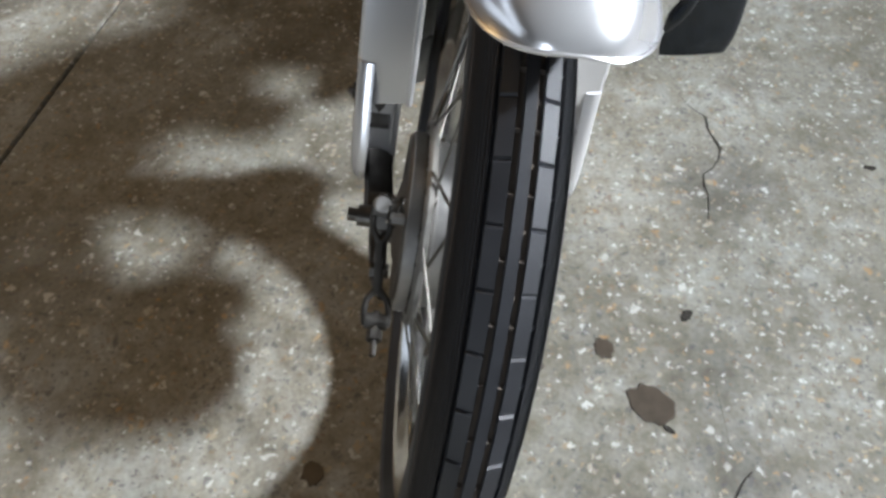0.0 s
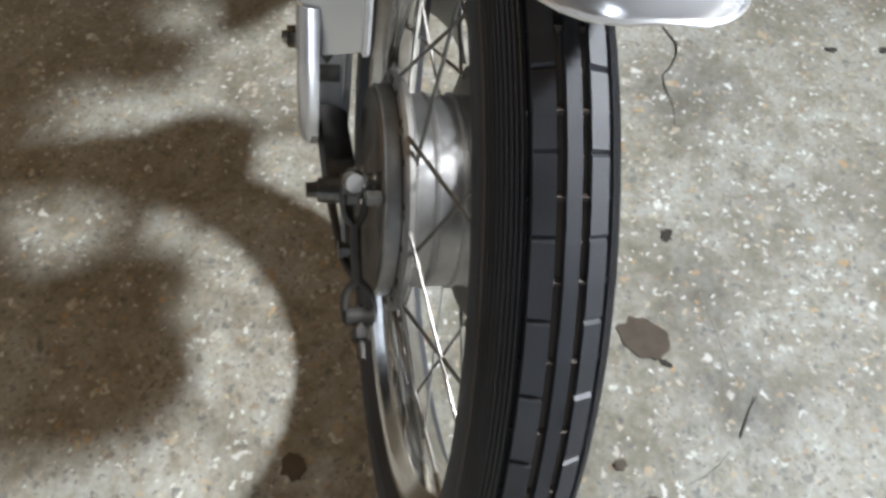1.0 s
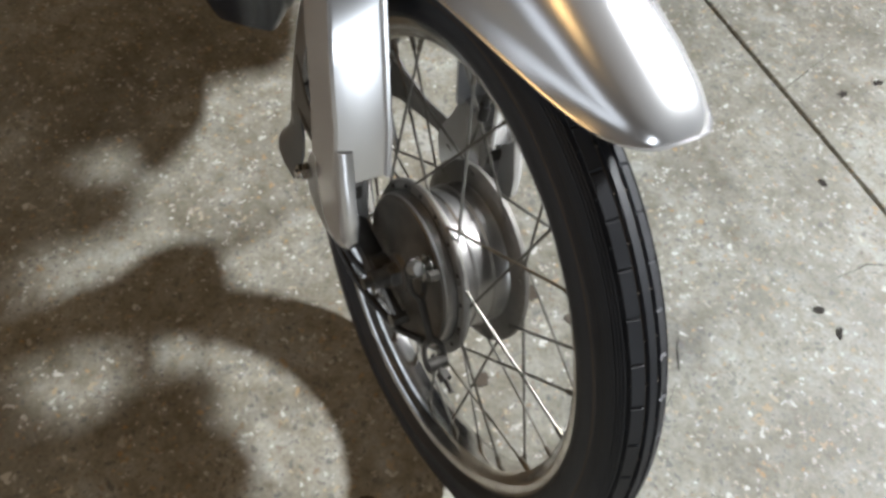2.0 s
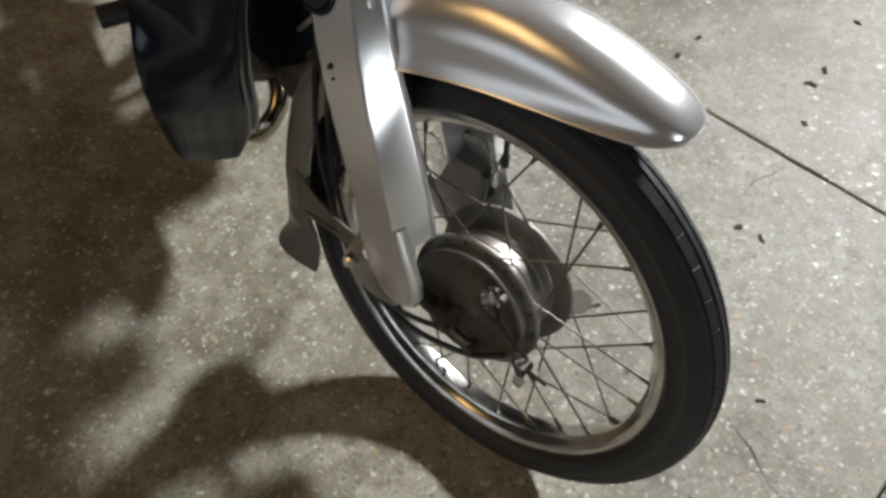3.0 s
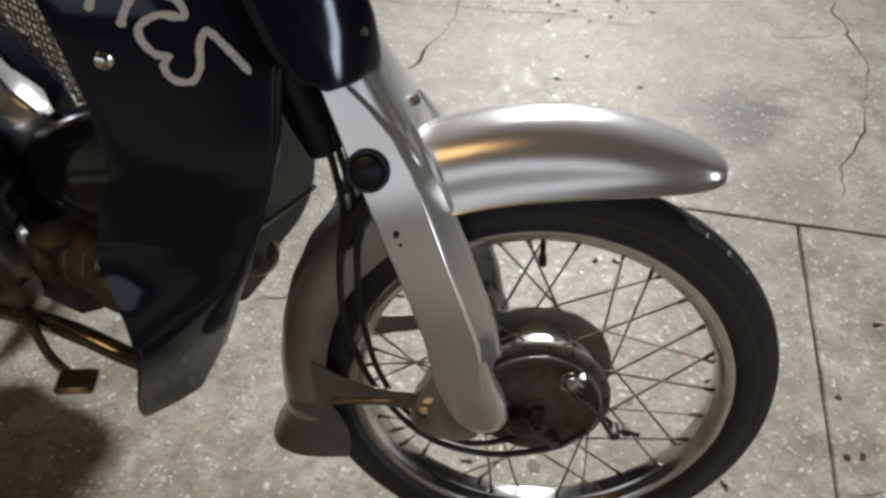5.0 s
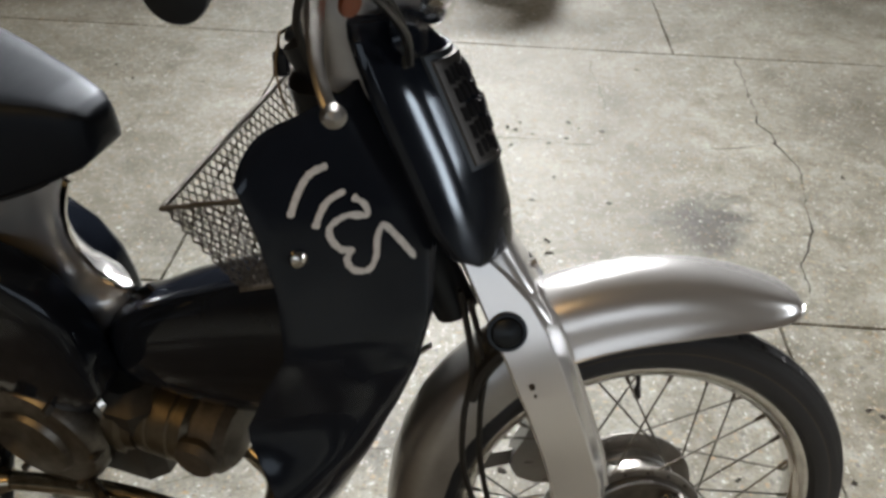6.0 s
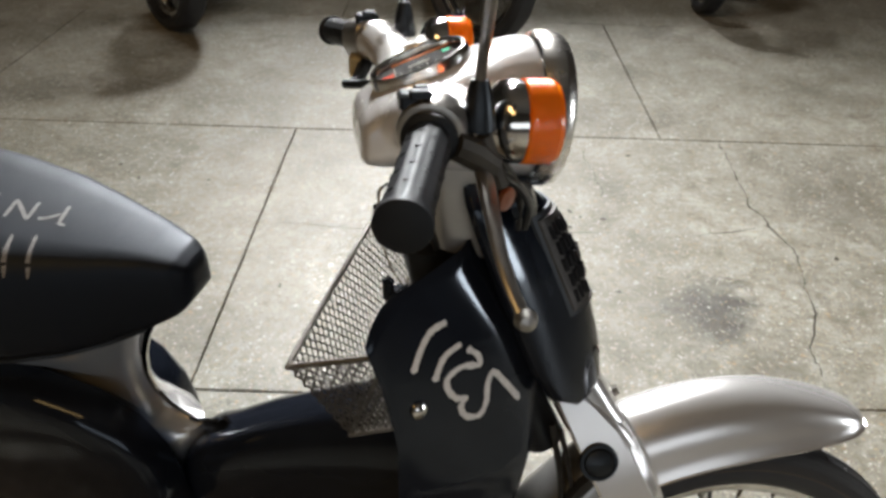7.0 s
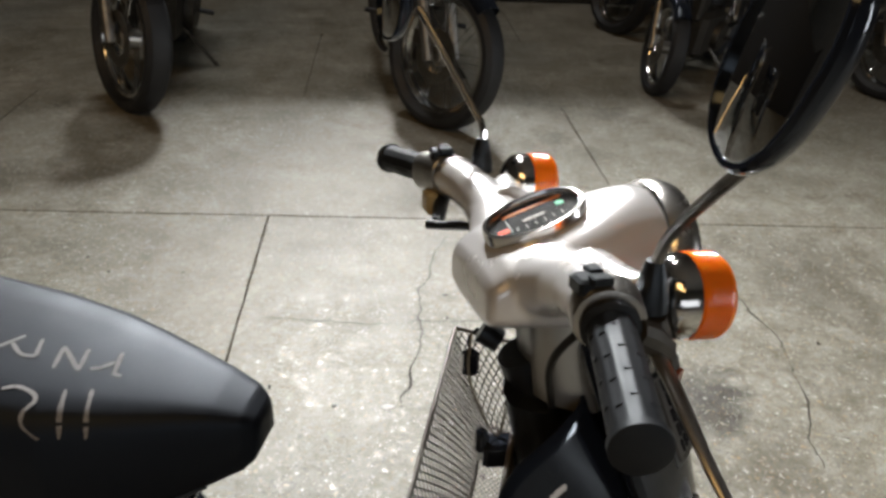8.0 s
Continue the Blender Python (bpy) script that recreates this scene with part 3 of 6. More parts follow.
def tyre_mesh(m, radius=0.2800, rim=0.2290, half=0.0312):
    """A narrow tyre with three ribs, fine shoulder lines, sipes and tie bars as geometry."""
    core, depth = rim + 0.008, radius - rim - 0.008

    def skin(y):
        s = min(1.0, abs(y) / half)
        return core + depth * (1 - s**2.3) ** (1 / 2.3)

    ribs = [(0.0, 0.0031, 0), (0.0115, 0.0043, 1)]
    ys = []
    for centre, hw, kind in ribs:
        ys += [(centre - hw - 0.0006, "g"), (centre - hw, "r%d" % kind), (centre + hw, "r%d" % kind), (centre + hw + 0.0006, "g")]
    ys = [(y, k) for y, k in ys if y > 0.001] + [(y + d, q) for y in (0.0183, 0.0200, 0.0216, 0.0231, 0.0245, 0.0257, 0.0268, 0.0278, 0.0287, 0.0295) for d, q in ((-0.0005, "s"), (-0.0003, "f"), (0.0003, "f"), (0.0005, "s"))]
    pts = [(skin(y), y, k) for y, k in ys]
    pts[0] = (skin(0.0031), 0.0031, "r0")
    low = [(rim + 0.010, half), (rim + 0.004, half * 0.94), (rim - 0.001, 0.0235), (rim - 0.005, 0.019)]
    right = [(r, y, k) for r, y, k in pts] + [(core + 0.012, half, "w"), (core + 0.004, half * 1.005, "w")] + [(r, y, "w") for r, y in low]
    full = [(r, -y, k) for r, y, k in reversed(right)] + right
    units, verts = 52, []
    fr = (0.0, 0.045, 0.09, 0.48, 0.53, 0.58)
    n = len(full)
    for u in range(units):
        for fi, f in enumerate(fr):
            a = 2 * math.pi * (u + f) / units
            for r, y, k in full:
                if k == "g":
                    bar = (fi in (3, 4, 5)) and abs(y) < 0.017 and fi == 4
                    r = r - (0.0008 if bar else 0.0032)
                elif k == "f":
                    r = r - 0.0020
                elif k == "r1" and fi == 1:
                    r = r - 0.0016
                verts.append((r * math.cos(a), y, r * math.sin(a)))
    faces, picks, total = [], [], units * len(fr)
    for i in range(total):
        for j in range(n - 1):
            faces.append((i * n + j, i * n + j + 1, ((i + 1) % total) * n + j + 1, ((i + 1) % total) * n + j))
            picks.append(1 if full[j][2] in "gf" and full[j + 1][2] == full[j][2] else 0)
    back = m.inverted()
    sagged = []
    for p in verts:  # the tyre is flattened where it meets the floor
        q = m @ Vector(p)
        if q.z < 0.001:
            q = Vector((q.x, q.y, 0.001))
        sagged.append(back @ q)
    return sagged, faces, picks


def wheel(parent, m, name):
    rim_prof = [(0.2305, -0.0215), (0.2300, -0.0195), (0.2225, -0.0190), (0.2190, -0.0165), (0.2165, -0.0120), (0.2120, -0.0095), (0.2105, 0.0), (0.2120, 0.0095), (0.2165, 0.0120), (0.2190, 0.0165), (0.2225, 0.0190), (0.2300, 0.0195), (0.2305, 0.0215), (0.2275, 0.0228), (0.2205, 0.0222), (0.2160, 0.0185), (0.2125, 0.0130), (0.2085, 0.0105), (0.2070, 0.0), (0.2085, -0.0105), (0.2125, -0.0130), (0.2160, -0.0185), (0.2205, -0.0222), (0.2275, -0.0228)]
    rim = obj(name, *lathe(rim_prof, 96, True), RIM_CHROME, parent, m, "spoked wheel with a tarnished chrome rim")
    v, f, picks = tyre_mesh(m)
    obj("tyre", v, f, RUBBER, rim, label="black ribbed tyre with dusty grooves", sharp=30, mats=(GROOVE,), picks=picks)
    hub_prof = [(0, -0.026), (0.076, -0.026), (0.0835, -0.0265), (0.085, -0.0275), (0.0855, -0.031), (0.084, -0.0335), (0.078, -0.034), (0.074, -0.0335), (0.0735, -0.030), (0.0, -0.030)]
    obj("hub_flange", *lathe(hub_prof, 64), HUB_CAST, rim)
    drum = [(0.0, -0.027), (0.070, -0.027), (0.0715, -0.024), (0.069, -0.022), (0.0685, -0.012), (0.070, -0.0105), (0.070, -0.0085), (0.0685, -0.007), (0.068, 0.007), (0.070, 0.0085), (0.070, 0.0105), (0.068, 0.012), (0.068, 0.022), (0.070, 0.025), (0.0, 0.025)]
    obj("hub_drum", *lathe(drum, 64), ALUMINIUM, rim, label="polished aluminium hub drum")
    left = [(0.0, 0.024), (0.080, 0.024), (0.089, 0.0245), (0.091, 0.026), (0.091, 0.030), (0.089, 0.0315), (0.070, 0.033), (0.045, 0.042), (0.018, 0.045), (0.0, 0.045)]
    obj("hub_flange", *lathe(left, 64), HUB_CAST, rim)
    for k in range(18):
        a = 2 * math.pi * (k + 0.25) / 18
        obj("flange_hole", *rod((0.0795 * math.cos(a), -0.0345, 0.0795 * math.sin(a)), (0.0795 * math.cos(a), -0.0330, 0.0795 * math.sin(a)), 0.0022, n=8), SOOT, rim)
    spoke_r = 0.00135
    for side, flange_r, y in ((-1, 0.0795, -0.030), (1, 0.084, 0.028)):
        made = []
        for k in range(18):
            lean = 1 if k % 2 else -1
            hole = 2 * math.pi * (k + (0.5 if side > 0 else 0)) / 18
            tip = hole + lean * radians(38)
            out = -side * 0.0022 * lean
            a = Vector((flange_r * math.cos(hole), y + out, flange_r * math.sin(hole)))
            b = Vector((0.2085 * math.cos(tip), side * -0.0 + side * 0.004 * 1, 0.2085 * math.sin(tip)))
            turn = Matrix.Rotation(-2 * math.pi * (k // 2) / 9, 4, "Y")
            if k < 2:
                head = rod(a + Vector((0, -0.003, 0)), a + Vector((0, 0.003, 0)), 0.0026, n=8)
                spoke = obj("spoke", *joined(rod(a, b, spoke_r, n=6), head), SPOKE_STEEL, rim)
                d = (a - b).normalized()
                nipple = obj("nipple", *joined(rod(b - d * 0.002, b + d * 0.013, 0.0029, 0.0022, n=6)), BRASS, rim)
                made.append((spoke.data, nipple.data))
            else:
                for kind, data in zip(("spoke", "nipple"), made[k % 2]):
                    place(new(kind, data), rim, turn)
    valve = joined(rod((0.0, 0.0, 0.209), (0.0, 0.0, 0.180), 0.0030), rod((0, 0, 0.184), (0, 0, 0.170), 0.0046))
    obj("valve", *moved(valve, Matrix.Rotation(radians(-3), 4, "Y")), CABLE, rim, label="black rubber-capped tyre valve")
    return rim


wheel(MOTO, WHEEL, "front_wheel")


def brake():
    """The brake panel on the hub's right side with its arm, spring and adjuster."""
    panel = [(0.0, -0.030), (0.0715, -0.030), (0.0735, -0.033), (0.0735, -0.043), (0.071, -0.0465), (0.067, -0.0455), (0.063, -0.0440), (0.040, -0.046), (0.030, -0.050), (0.020, -0.052), (0.018, -0.056), (0.0, -0.056)]
    plate = obj("brake_panel", *lathe(panel, 64), GRIME_STEEL, MOTO, WHEEL, "grimy cast brake panel with a bare metal rim")
    ring = [(0.0728, -0.034), (0.0745, -0.0345), (0.0745, -0.0435), (0.0728, -0.0445)]
    obj("panel_rim", *lathe(ring, 72, True), ALUMINIUM, plate)
    cam = Vector((0.034, -0.063, 0.047))
    end = Vector((0.090, -0.057, -0.020))
    obj("cam_boss", *joined(rod((cam.x, -0.040, cam.z), (cam.x, -0.058, cam.z), 0.011, 0.009, 16), rod((cam.x, -0.058, cam.z), (cam.x, -0.070, cam.z), 0.0055, n=6)), STEEL, plate)
    bars = [tube([cam.lerp(end, 0.26), cam.lerp(end, 0.5), cam.lerp(end, 0.74)], [0.0042, 0.0038, 0.0040], 8, 4, 0.8)]
    for s in (-1, 1):
        bars.append(tube([cam + Vector((-0.004, s * 0.0060, 0.004)), cam.lerp(end, 0.10) + Vector((0, s * 0.0066, 0)), cam.lerp(end, 0.20) + Vector((0, s * 0.0055, 0)), cam.lerp(end, 0.30)], [0.0026, 0.0026, 0.0025, 0.0030], 8, 4))
        bars.append(tube([cam.lerp(end, 0.70), cam.lerp(end, 0.80) + Vector((0, s * 0.0075, 0)), cam.lerp(end, 0.92) + Vector((0, s * 0.0095, 0)), cam.lerp(end, 1.04) + Vector((0, s * 0.0085, 0))], [0.0030, 0.0026, 0.0026, 0.0028], 8, 4))
    bars.append(tube([cam + Vector((-0.004, -0.006, 0.004)), cam + Vector((-0.008, 0.0, 0.007)), cam + Vector((-0.004, 0.006, 0.004))], 0.0026, 8, 4))
    obj("brake_arm", *joined(*bars), DARK_CAST, plate, "oily dark steel brake arm forked at both ends")
    obj("cam_bolt", *rod(cam + Vector((-0.002, -0.002, 0.004)), cam + Vector((0.006, 0.0, 0.012)), 0.0060, n=14), ALUMINIUM, plate)
    coil = [cam + Vector((0.012 * math.cos(a), 0.010 + 0.0011 * a - 0.006, 0.012 * math.sin(a))) for a in (k * math.pi / 6 for k in range(37))]
    obj("spring", *tube(coil, 0.0012, 5, 1), CHROME, plate)
    pin = joined(rod(end + Vector((0, -0.009, 0)), end + Vector((0, 0.009, 0)), 0.0065, n=14), rod(end + Vector((-0.008, 0, 0.002)), end + Vector((0.030, 0.0, -0.003)), 0.0026, n=8), moved(lathe([(0.0035, 0), (0.0062, 0), (0.0062, 0.008), (0.0035, 0.008)], 6, True), along(end + Vector((0.010, 0, 0.001)), end + Vector((0.03, 0, -0.002)))))
    obj("adjuster", *pin, DARK_CAST, plate, "oily threaded brake cable adjuster")
    obj("axle", *joined(rod((0, 0.075, 0), (0, -0.060, 0), 0.006), rod((0, -0.056, 0), (0, -0.066, 0), 0.0125, n=6), rod((0, -0.066, 0), (0, -0.082, 0), 0.0095, 0.0088, 16), rod((0, -0.082, 0), (0, -0.090, 0), 0.0055, n=10)), STEEL, plate, "axle with a worn nut")
    stay = (tube([(-0.035, -0.054, -0.030), (-0.010, -0.058, -0.034), (0.020, -0.058, -0.040)], [0.006, 0.005, 0.006], 8, 4), rod((0.022, -0.05, -0.042), (0.022, -0.066, -0.042), 0.007, n=6), rod((0.046, -0.046, 0.052), (0.046, -0.056, 0.052), 0.005, n=6))
    obj("cable_stop", *stay[0], STEEL, plate)
    obj("panel_bolt", *stay[1], STEEL, plate)
    obj("panel_bolt", *stay[2], STEEL, plate)
    return plate


brake()


def fork_leg(side):
    """One pressed-steel leg: a channel with a bright front face, a slanted mouth and a rounded foot."""
    outer, inner = -0.095, -0.050
    zs = [0.070, 0.13, 0.18, 0.23, 0.28, 0.317, 0.345, 0.370, 0.395]
    rear = [-0.096, -0.107, -0.122, -0.140, -0.159, -0.176, -0.188, -0.199, -0.209]
    front = [-0.028, -0.036, -0.052, -0.069, -0.087, -0.104, -0.121, -0.144, -0.172]
    sides = [-0.095, -0.095, -0.095, -0.0925, -0.085, -0.0735, -0.0640, -0.0560, -0.0490]
    rings = []
    for z, xr, xf, o in zip(zs, rear, front, sides):
        i = max(inner, o + 0.030)
        ring = [(xr, o + 0.004), (xr + 0.003, o), (xf - 0.0180, o), (xf - 0.0152, o + 0.0026), (xf - 0.0050, i - 0.0065), (xf - 0.0040, i - 0.0052), (xf - 0.0005, i - 0.0044), (xf + 0.0004, i - 0.0020), (xf - 0.0012, i), (xf - 0.0060, i - 0.0020), (xf - 0.0180, o + 0.0055), (xr + 0.0040, o + 0.0040), (xr + 0.0040, i), (xr, i)]  # an open channel
        tilt = 0.40 if z < 0.1 else 0
        rings.append([(x, y, z + tilt * (y - outer)) for x, y in ring])
    leg = loft(rings)
    cheek_edge = [(-0.104, 0.11), (-0.098, 0.080), (-0.090, 0.052), (-0.080, 0.028), (-0.066, 0.010), (-0.050, 0.001), (-0.035, 0.001), (-0.023, 0.009), (-0.017, 0.024), (-0.020, 0.046), (-0.032, 0.076), (-0.044, 0.11)]
    cheeks = []
    cx, cz = -0.062, 0.050
    cheeks.append(loft([[(cx + (x - cx) * k, y, cz + (z - cz) * (k if z < cz else 1)) for x, z in cheek_edge] for y, k in ((outer + 0.0004, 0.72), (outer + 0.0016, 0.86), (outer + 0.0045, 0.95), (outer + 0.009, 1.0), (outer + 0.014, 1.0))]))
    piece = joined(leg, *cheeks)
    if side > 0:
        piece = mirrored(piece)
    leg_ob = obj("fork_leg", *piece, SILVER, MOTO, FORK, "pressed-steel silver fork leg with scuffed paint", sharp=28)
    flip = (lambda p: p) if side < 0 else mirrored
    # link arm and its pivots
    plate_edge = [(-0.098, 0.090), (-0.108, 0.060), (-0.121, 0.034), (-0.124, 0.016), (-0.114, -0.004), (-0.094, -0.014), (-0.070, -0.016), (-0.050, -0.010), (-0.045, 0.02), (-0.055, 0.09)]
    obj("pivot_plate", *flip(loft([[(x * k + (1 - k) * -0.085, y, z * k + (1 - k) * 0.03) for x, z in plate_edge] for y, k in ((-0.0875, 0.94), (-0.0865, 0.99), (-0.084, 1.0), (-0.058, 1.0))])), SILVER_WORN_SHADED, leg_ob, label="grimy grey pivot plate", sharp=40)
    link = joined(tube([(-0.105, -0.072, 0.024), (-0.075, -0.072, 0.024), (-0.035, -0.070, 0.014), (0.0, -0.066, 0.0)], [0.015, 0.014, 0.012, 0.013], 10, 5, 0.6), rod((0, -0.058, 0), (0, -0.074, 0), 0.014, n=16))
    obj("link_arm", *flip(link), DARK_CAST, leg_ob, label="dark leading link arm")
    obj("pivot_bolt", *flip(joined(rod((-0.108, -0.090, 0.030), (-0.108, -0.1005, 0.030), 0.0085, n=6), rod((-0.108, -0.1005, 0.030), (-0.108, -0.104, 0.030), 0.0045, n=10))), CHROME, leg_ob)
    clevis = joined(block(-0.072, -0.046, -0.0885, -0.0860, 0.026, 0.082, 0.001), block(-0.072, -0.046, -0.0640, -0.0615, 0.026, 0.082, 0.001), block(-0.072, -0.046, -0.0885, -0.0615, 0.080, 0.0825, 0.001))
    obj("shock_clevis", *flip(clevis), ALUMINIUM, leg_ob, label="pressed steel shock clevis")
    obj("shock_rod", *flip(joined(rod((-0.060, -0.075, 0.010), (-0.060, -0.075, 0.078), 0.0095, n=14), rod((-0.060, -0.084, 0.050), (-0.060, -0.066, 0.050), 0.013, n=14))), DARK_CAST, leg_ob)
    cap_dir = Vector((-0.05, -1, 0.30)).normalized()
    c = Vector((-0.160, -0.0745, 0.317))
    if side < 0:
        obj("rubber_cap", *moved(lathe([(0.0205, -0.004), (0.0205, 0.0015), (0.0195, 0.003), (0.0165, 0.003), (0.0155, 0.0015), (0.0145, 0.004), (0.009, 0.006), (0.0, 0.0068)], 32), along(c, c + cap_dir)), BLACK_SATIN, leg_ob, "round black rubber cap")
        for x, z in ((-0.1335, 0.2595), (-0.1295, 0.2485)):
            obj("drain_hole", *rod((x, outer + 0.0035, z), (x, outer + 0.008, z), 0.0028 if z > 0.255 else 0.0016, n=14), SOOT, leg_ob)
    return leg_ob


for s in (-1, 1):
    fork_leg(s)


def arch(stations, n=17, thickness=0.0016, flare=0.0):
    """A mudguard: stations of (x, top z, x of edge, edge z, half width, roundness), with a rolled lip."""
    outer, inner = [], []
    for x, zt, xe, ze, w, p in stations:
        o, i = [], []
        for k in range(n):
            a = math.pi * k / (n - 1)
            c, s = math.cos(a), math.sin(a)
            yy, hh = math.copysign(abs(c) ** (2 / p), c), abs(s) ** (2 / p)
            yy *= 1 + flare * min(1.0, w / 0.035) / w * max(0.0, 1 - hh / 0.36) ** 2.2
            o.append((xe + (x - xe) * hh, -w * yy, ze + (zt - ze) * hh))
            i.append((xe + (x - xe) * hh, -(w - thickness) * yy, ze + (zt - ze - thickness) * hh - 0.0001))
        outer.append(o)
        inner.append(i)
    rings = [a + b[::-1] for a, b in zip(outer, inner)]
    return loft(rings)


def front_fender():
    xs = [-0.112, -0.095, -0.06, -0.02, 0.02, 0.06, 0.10, 0.13, 0.150, 0.162, 0.170, 0.1755, 0.1785, 0.1792]
    top = [0.328, 0.3340, 0.3435, 0.3500, 0.3515, 0.3480, 0.3385, 0.3285, 0.3205, 0.3145, 0.3090, 0.3040, 0.2995, 0.2980]
    low = [0.256, 0.2600, 0.2705, 0.2785, 0.2835, 0.2870, 0.2890, 0.2905, 0.2920, 0.2930, 0.2940, 0.2950, 0.2962, 0.2972]
    half = [0.050, 0.0505, 0.0505, 0.0500, 0.0490, 0.0475, 0.0445, 0.0405, 0.0360, 0.0310, 0.0255, 0.0190, 0.0110, 0.0040]
    askew = FORK @ pose(-0.11, 0, 0, 0, 0, 1.5) @ pose(0.11, 0, 0)  # the blade sits a little askew
    st = [(x, t, x, l, h, 2.35) for x, t, l, h in zip(xs, top, low, half)]
    fender = obj("front_fender", *arch(st, 41, flare=0.006), SILVER, MOTO, askew, "smooth silver painted front mudguard", sharp=60)
    edge = [(x, -h - 0.0062 * min(1.0, h / 0.035), l) for x, l, h in zip(xs, low, half)]
    lip = tube(edge + [(x, -y, z) for x, y, z in reversed(edge)], 0.0011, 6, 3)
    obj("rolled_lip", *lip, SILVER, fender)
    back = []
    for x, z, w in ((-0.150, 0.283, 0.046), (-0.185, 0.252, 0.048), (-0.215, 0.222, 0.050), (-0.240, 0.188, 0.051), (-0.262, 0.140, 0.052), (-0.276, 0.090, 0.052), (-0.283, 0.040, 0.052), (-0.285, -0.005, 0.052), (-0.284, -0.045, 0.053)):
        r = math.hypot(x, z)
        k = max(0.0, 1 - 0.060 / r)
        back.append((x, z, x * k, z * k, w, 2.6))
    # the rear half's shade is put into its darker silver
    obj("rear_fender", *arch(back, 21), SILVER_WORN_SHADED, MOTO, FORK, "grey rear half of the front mudguard", sharp=60)
    flap = []
    for x, z, w in ((-0.283, -0.020, 0.053), (-0.284, -0.045, 0.054), (-0.288, -0.065, 0.057), (-0.297, -0.084, 0.062), (-0.306, -0.096, 0.066)):
        flap.append((x, z, x + 0.060 + 0.6 * (-0.02 - z), z + 0.016, w, 2.8))
    obj("mud_flap", *arch(flap, 17, 0.003), FLAP, MOTO, FORK, "grey rubber mud flap", sharp=60)


front_fender()


def fork_crown():
    """The pressed bridge that joins the legs above the wheel, with the raised front collar."""
    rings = []
    for z, xr, xf, w, p in ((0.300, -0.166, -0.112, 0.060, 5), (0.325, -0.178, -0.118, 0.059, 4.5), (0.345, -0.188, -0.126, 0.056, 4), (0.362, -0.197, -0.136, 0.052, 3.5), (0.380, -0.206, -0.146, 0.048, 3.2), (0.40, -0.214, -0.158, 0.045, 3), (0.42, -0.222, -0.170, 0.043, 3)):
        rings.append([((xr + xf) / 2 + a, b, z + 0.30 * a) for a, b in oval(40, (xf - xr) / 2, w, p)])
    crown = obj("fork_crown", *loft(rings), SILVER, MOTO, FORK, "silver pressed fork crown", sharp=50)
    collar = []
    for z, xr, xf, w in ((0.262, -0.104, -0.0965, 0.058), (0.285, -0.112, -0.0995, 0.0605), (0.305, -0.121, -0.1030, 0.0625), (0.325, -0.131, -0.1095, 0.0625), (0.343, -0.141, -0.118, 0.0600), (0.360, -0.153, -0.130, 0.0565), (0.378, -0.166, -0.145, 0.0520), (0.398, -0.182, -0.163, 0.047), (0.415, -0.196, -0.179, 0.042), (0.440, -0.216, -0.200, 0.036)):
        collar.append((z, xr, xf, w))
    # the collar's skin is a band that runs down both sides and over the front
    rings = []
    for z, xr, xf, w in collar:
        ring = [(xr, -w), (xf - 0.010, -w - 0.0008), (xf - 0.004, -w + 0.002), (xf - 0.001, -w + 0.008), (xf, -w * 0.5), (xf + 0.0005, 0), (xf, w * 0.5), (xf - 0.001, w - 0.008), (xf - 0.004, w - 0.002), (xf - 0.010, w + 0.0008), (xr, w)]
        inner = [(x - 0.003 if abs(y) < w * 0.9 else x, y * 0.94) for x, y in reversed(ring)]
        k = lerp(z, (0.30, 0.34, 0.39), (0.0, 0.006, 0.026))
        ring, inner = ([(min(x, xf - 0.002) - k * (y / w) ** 2 if x > xr + 0.001 else x - k, y) for x, y in q] for q in (ring, inner))
        rings.append([(x, y, z + 0.15 * (x - xf)) for x, y in ring + inner])
    obj("crown_collar", *loft(rings), SILVER, crown, sharp=40)
    for s in (-1, 1):
        seam = [(xr - 0.0010 - lerp(z, (0.30, 0.34, 0.39), (0.0, 0.006, 0.026)), s * (w + 0.0002), z + 0.15 * (xr - xf)) for z, xr, xf, w in collar[:-2]]
        obj("seam_gap", *tube(seam, 0.0016, 6, 4), SOOT, crown, "dark gap beside the collar")
    obj("collar_screw", *rod((-0.142, -0.004, 0.347), (-0.121, -0.004, 0.358), 0.0055, n=6), STEEL, crown)


fork_crown()


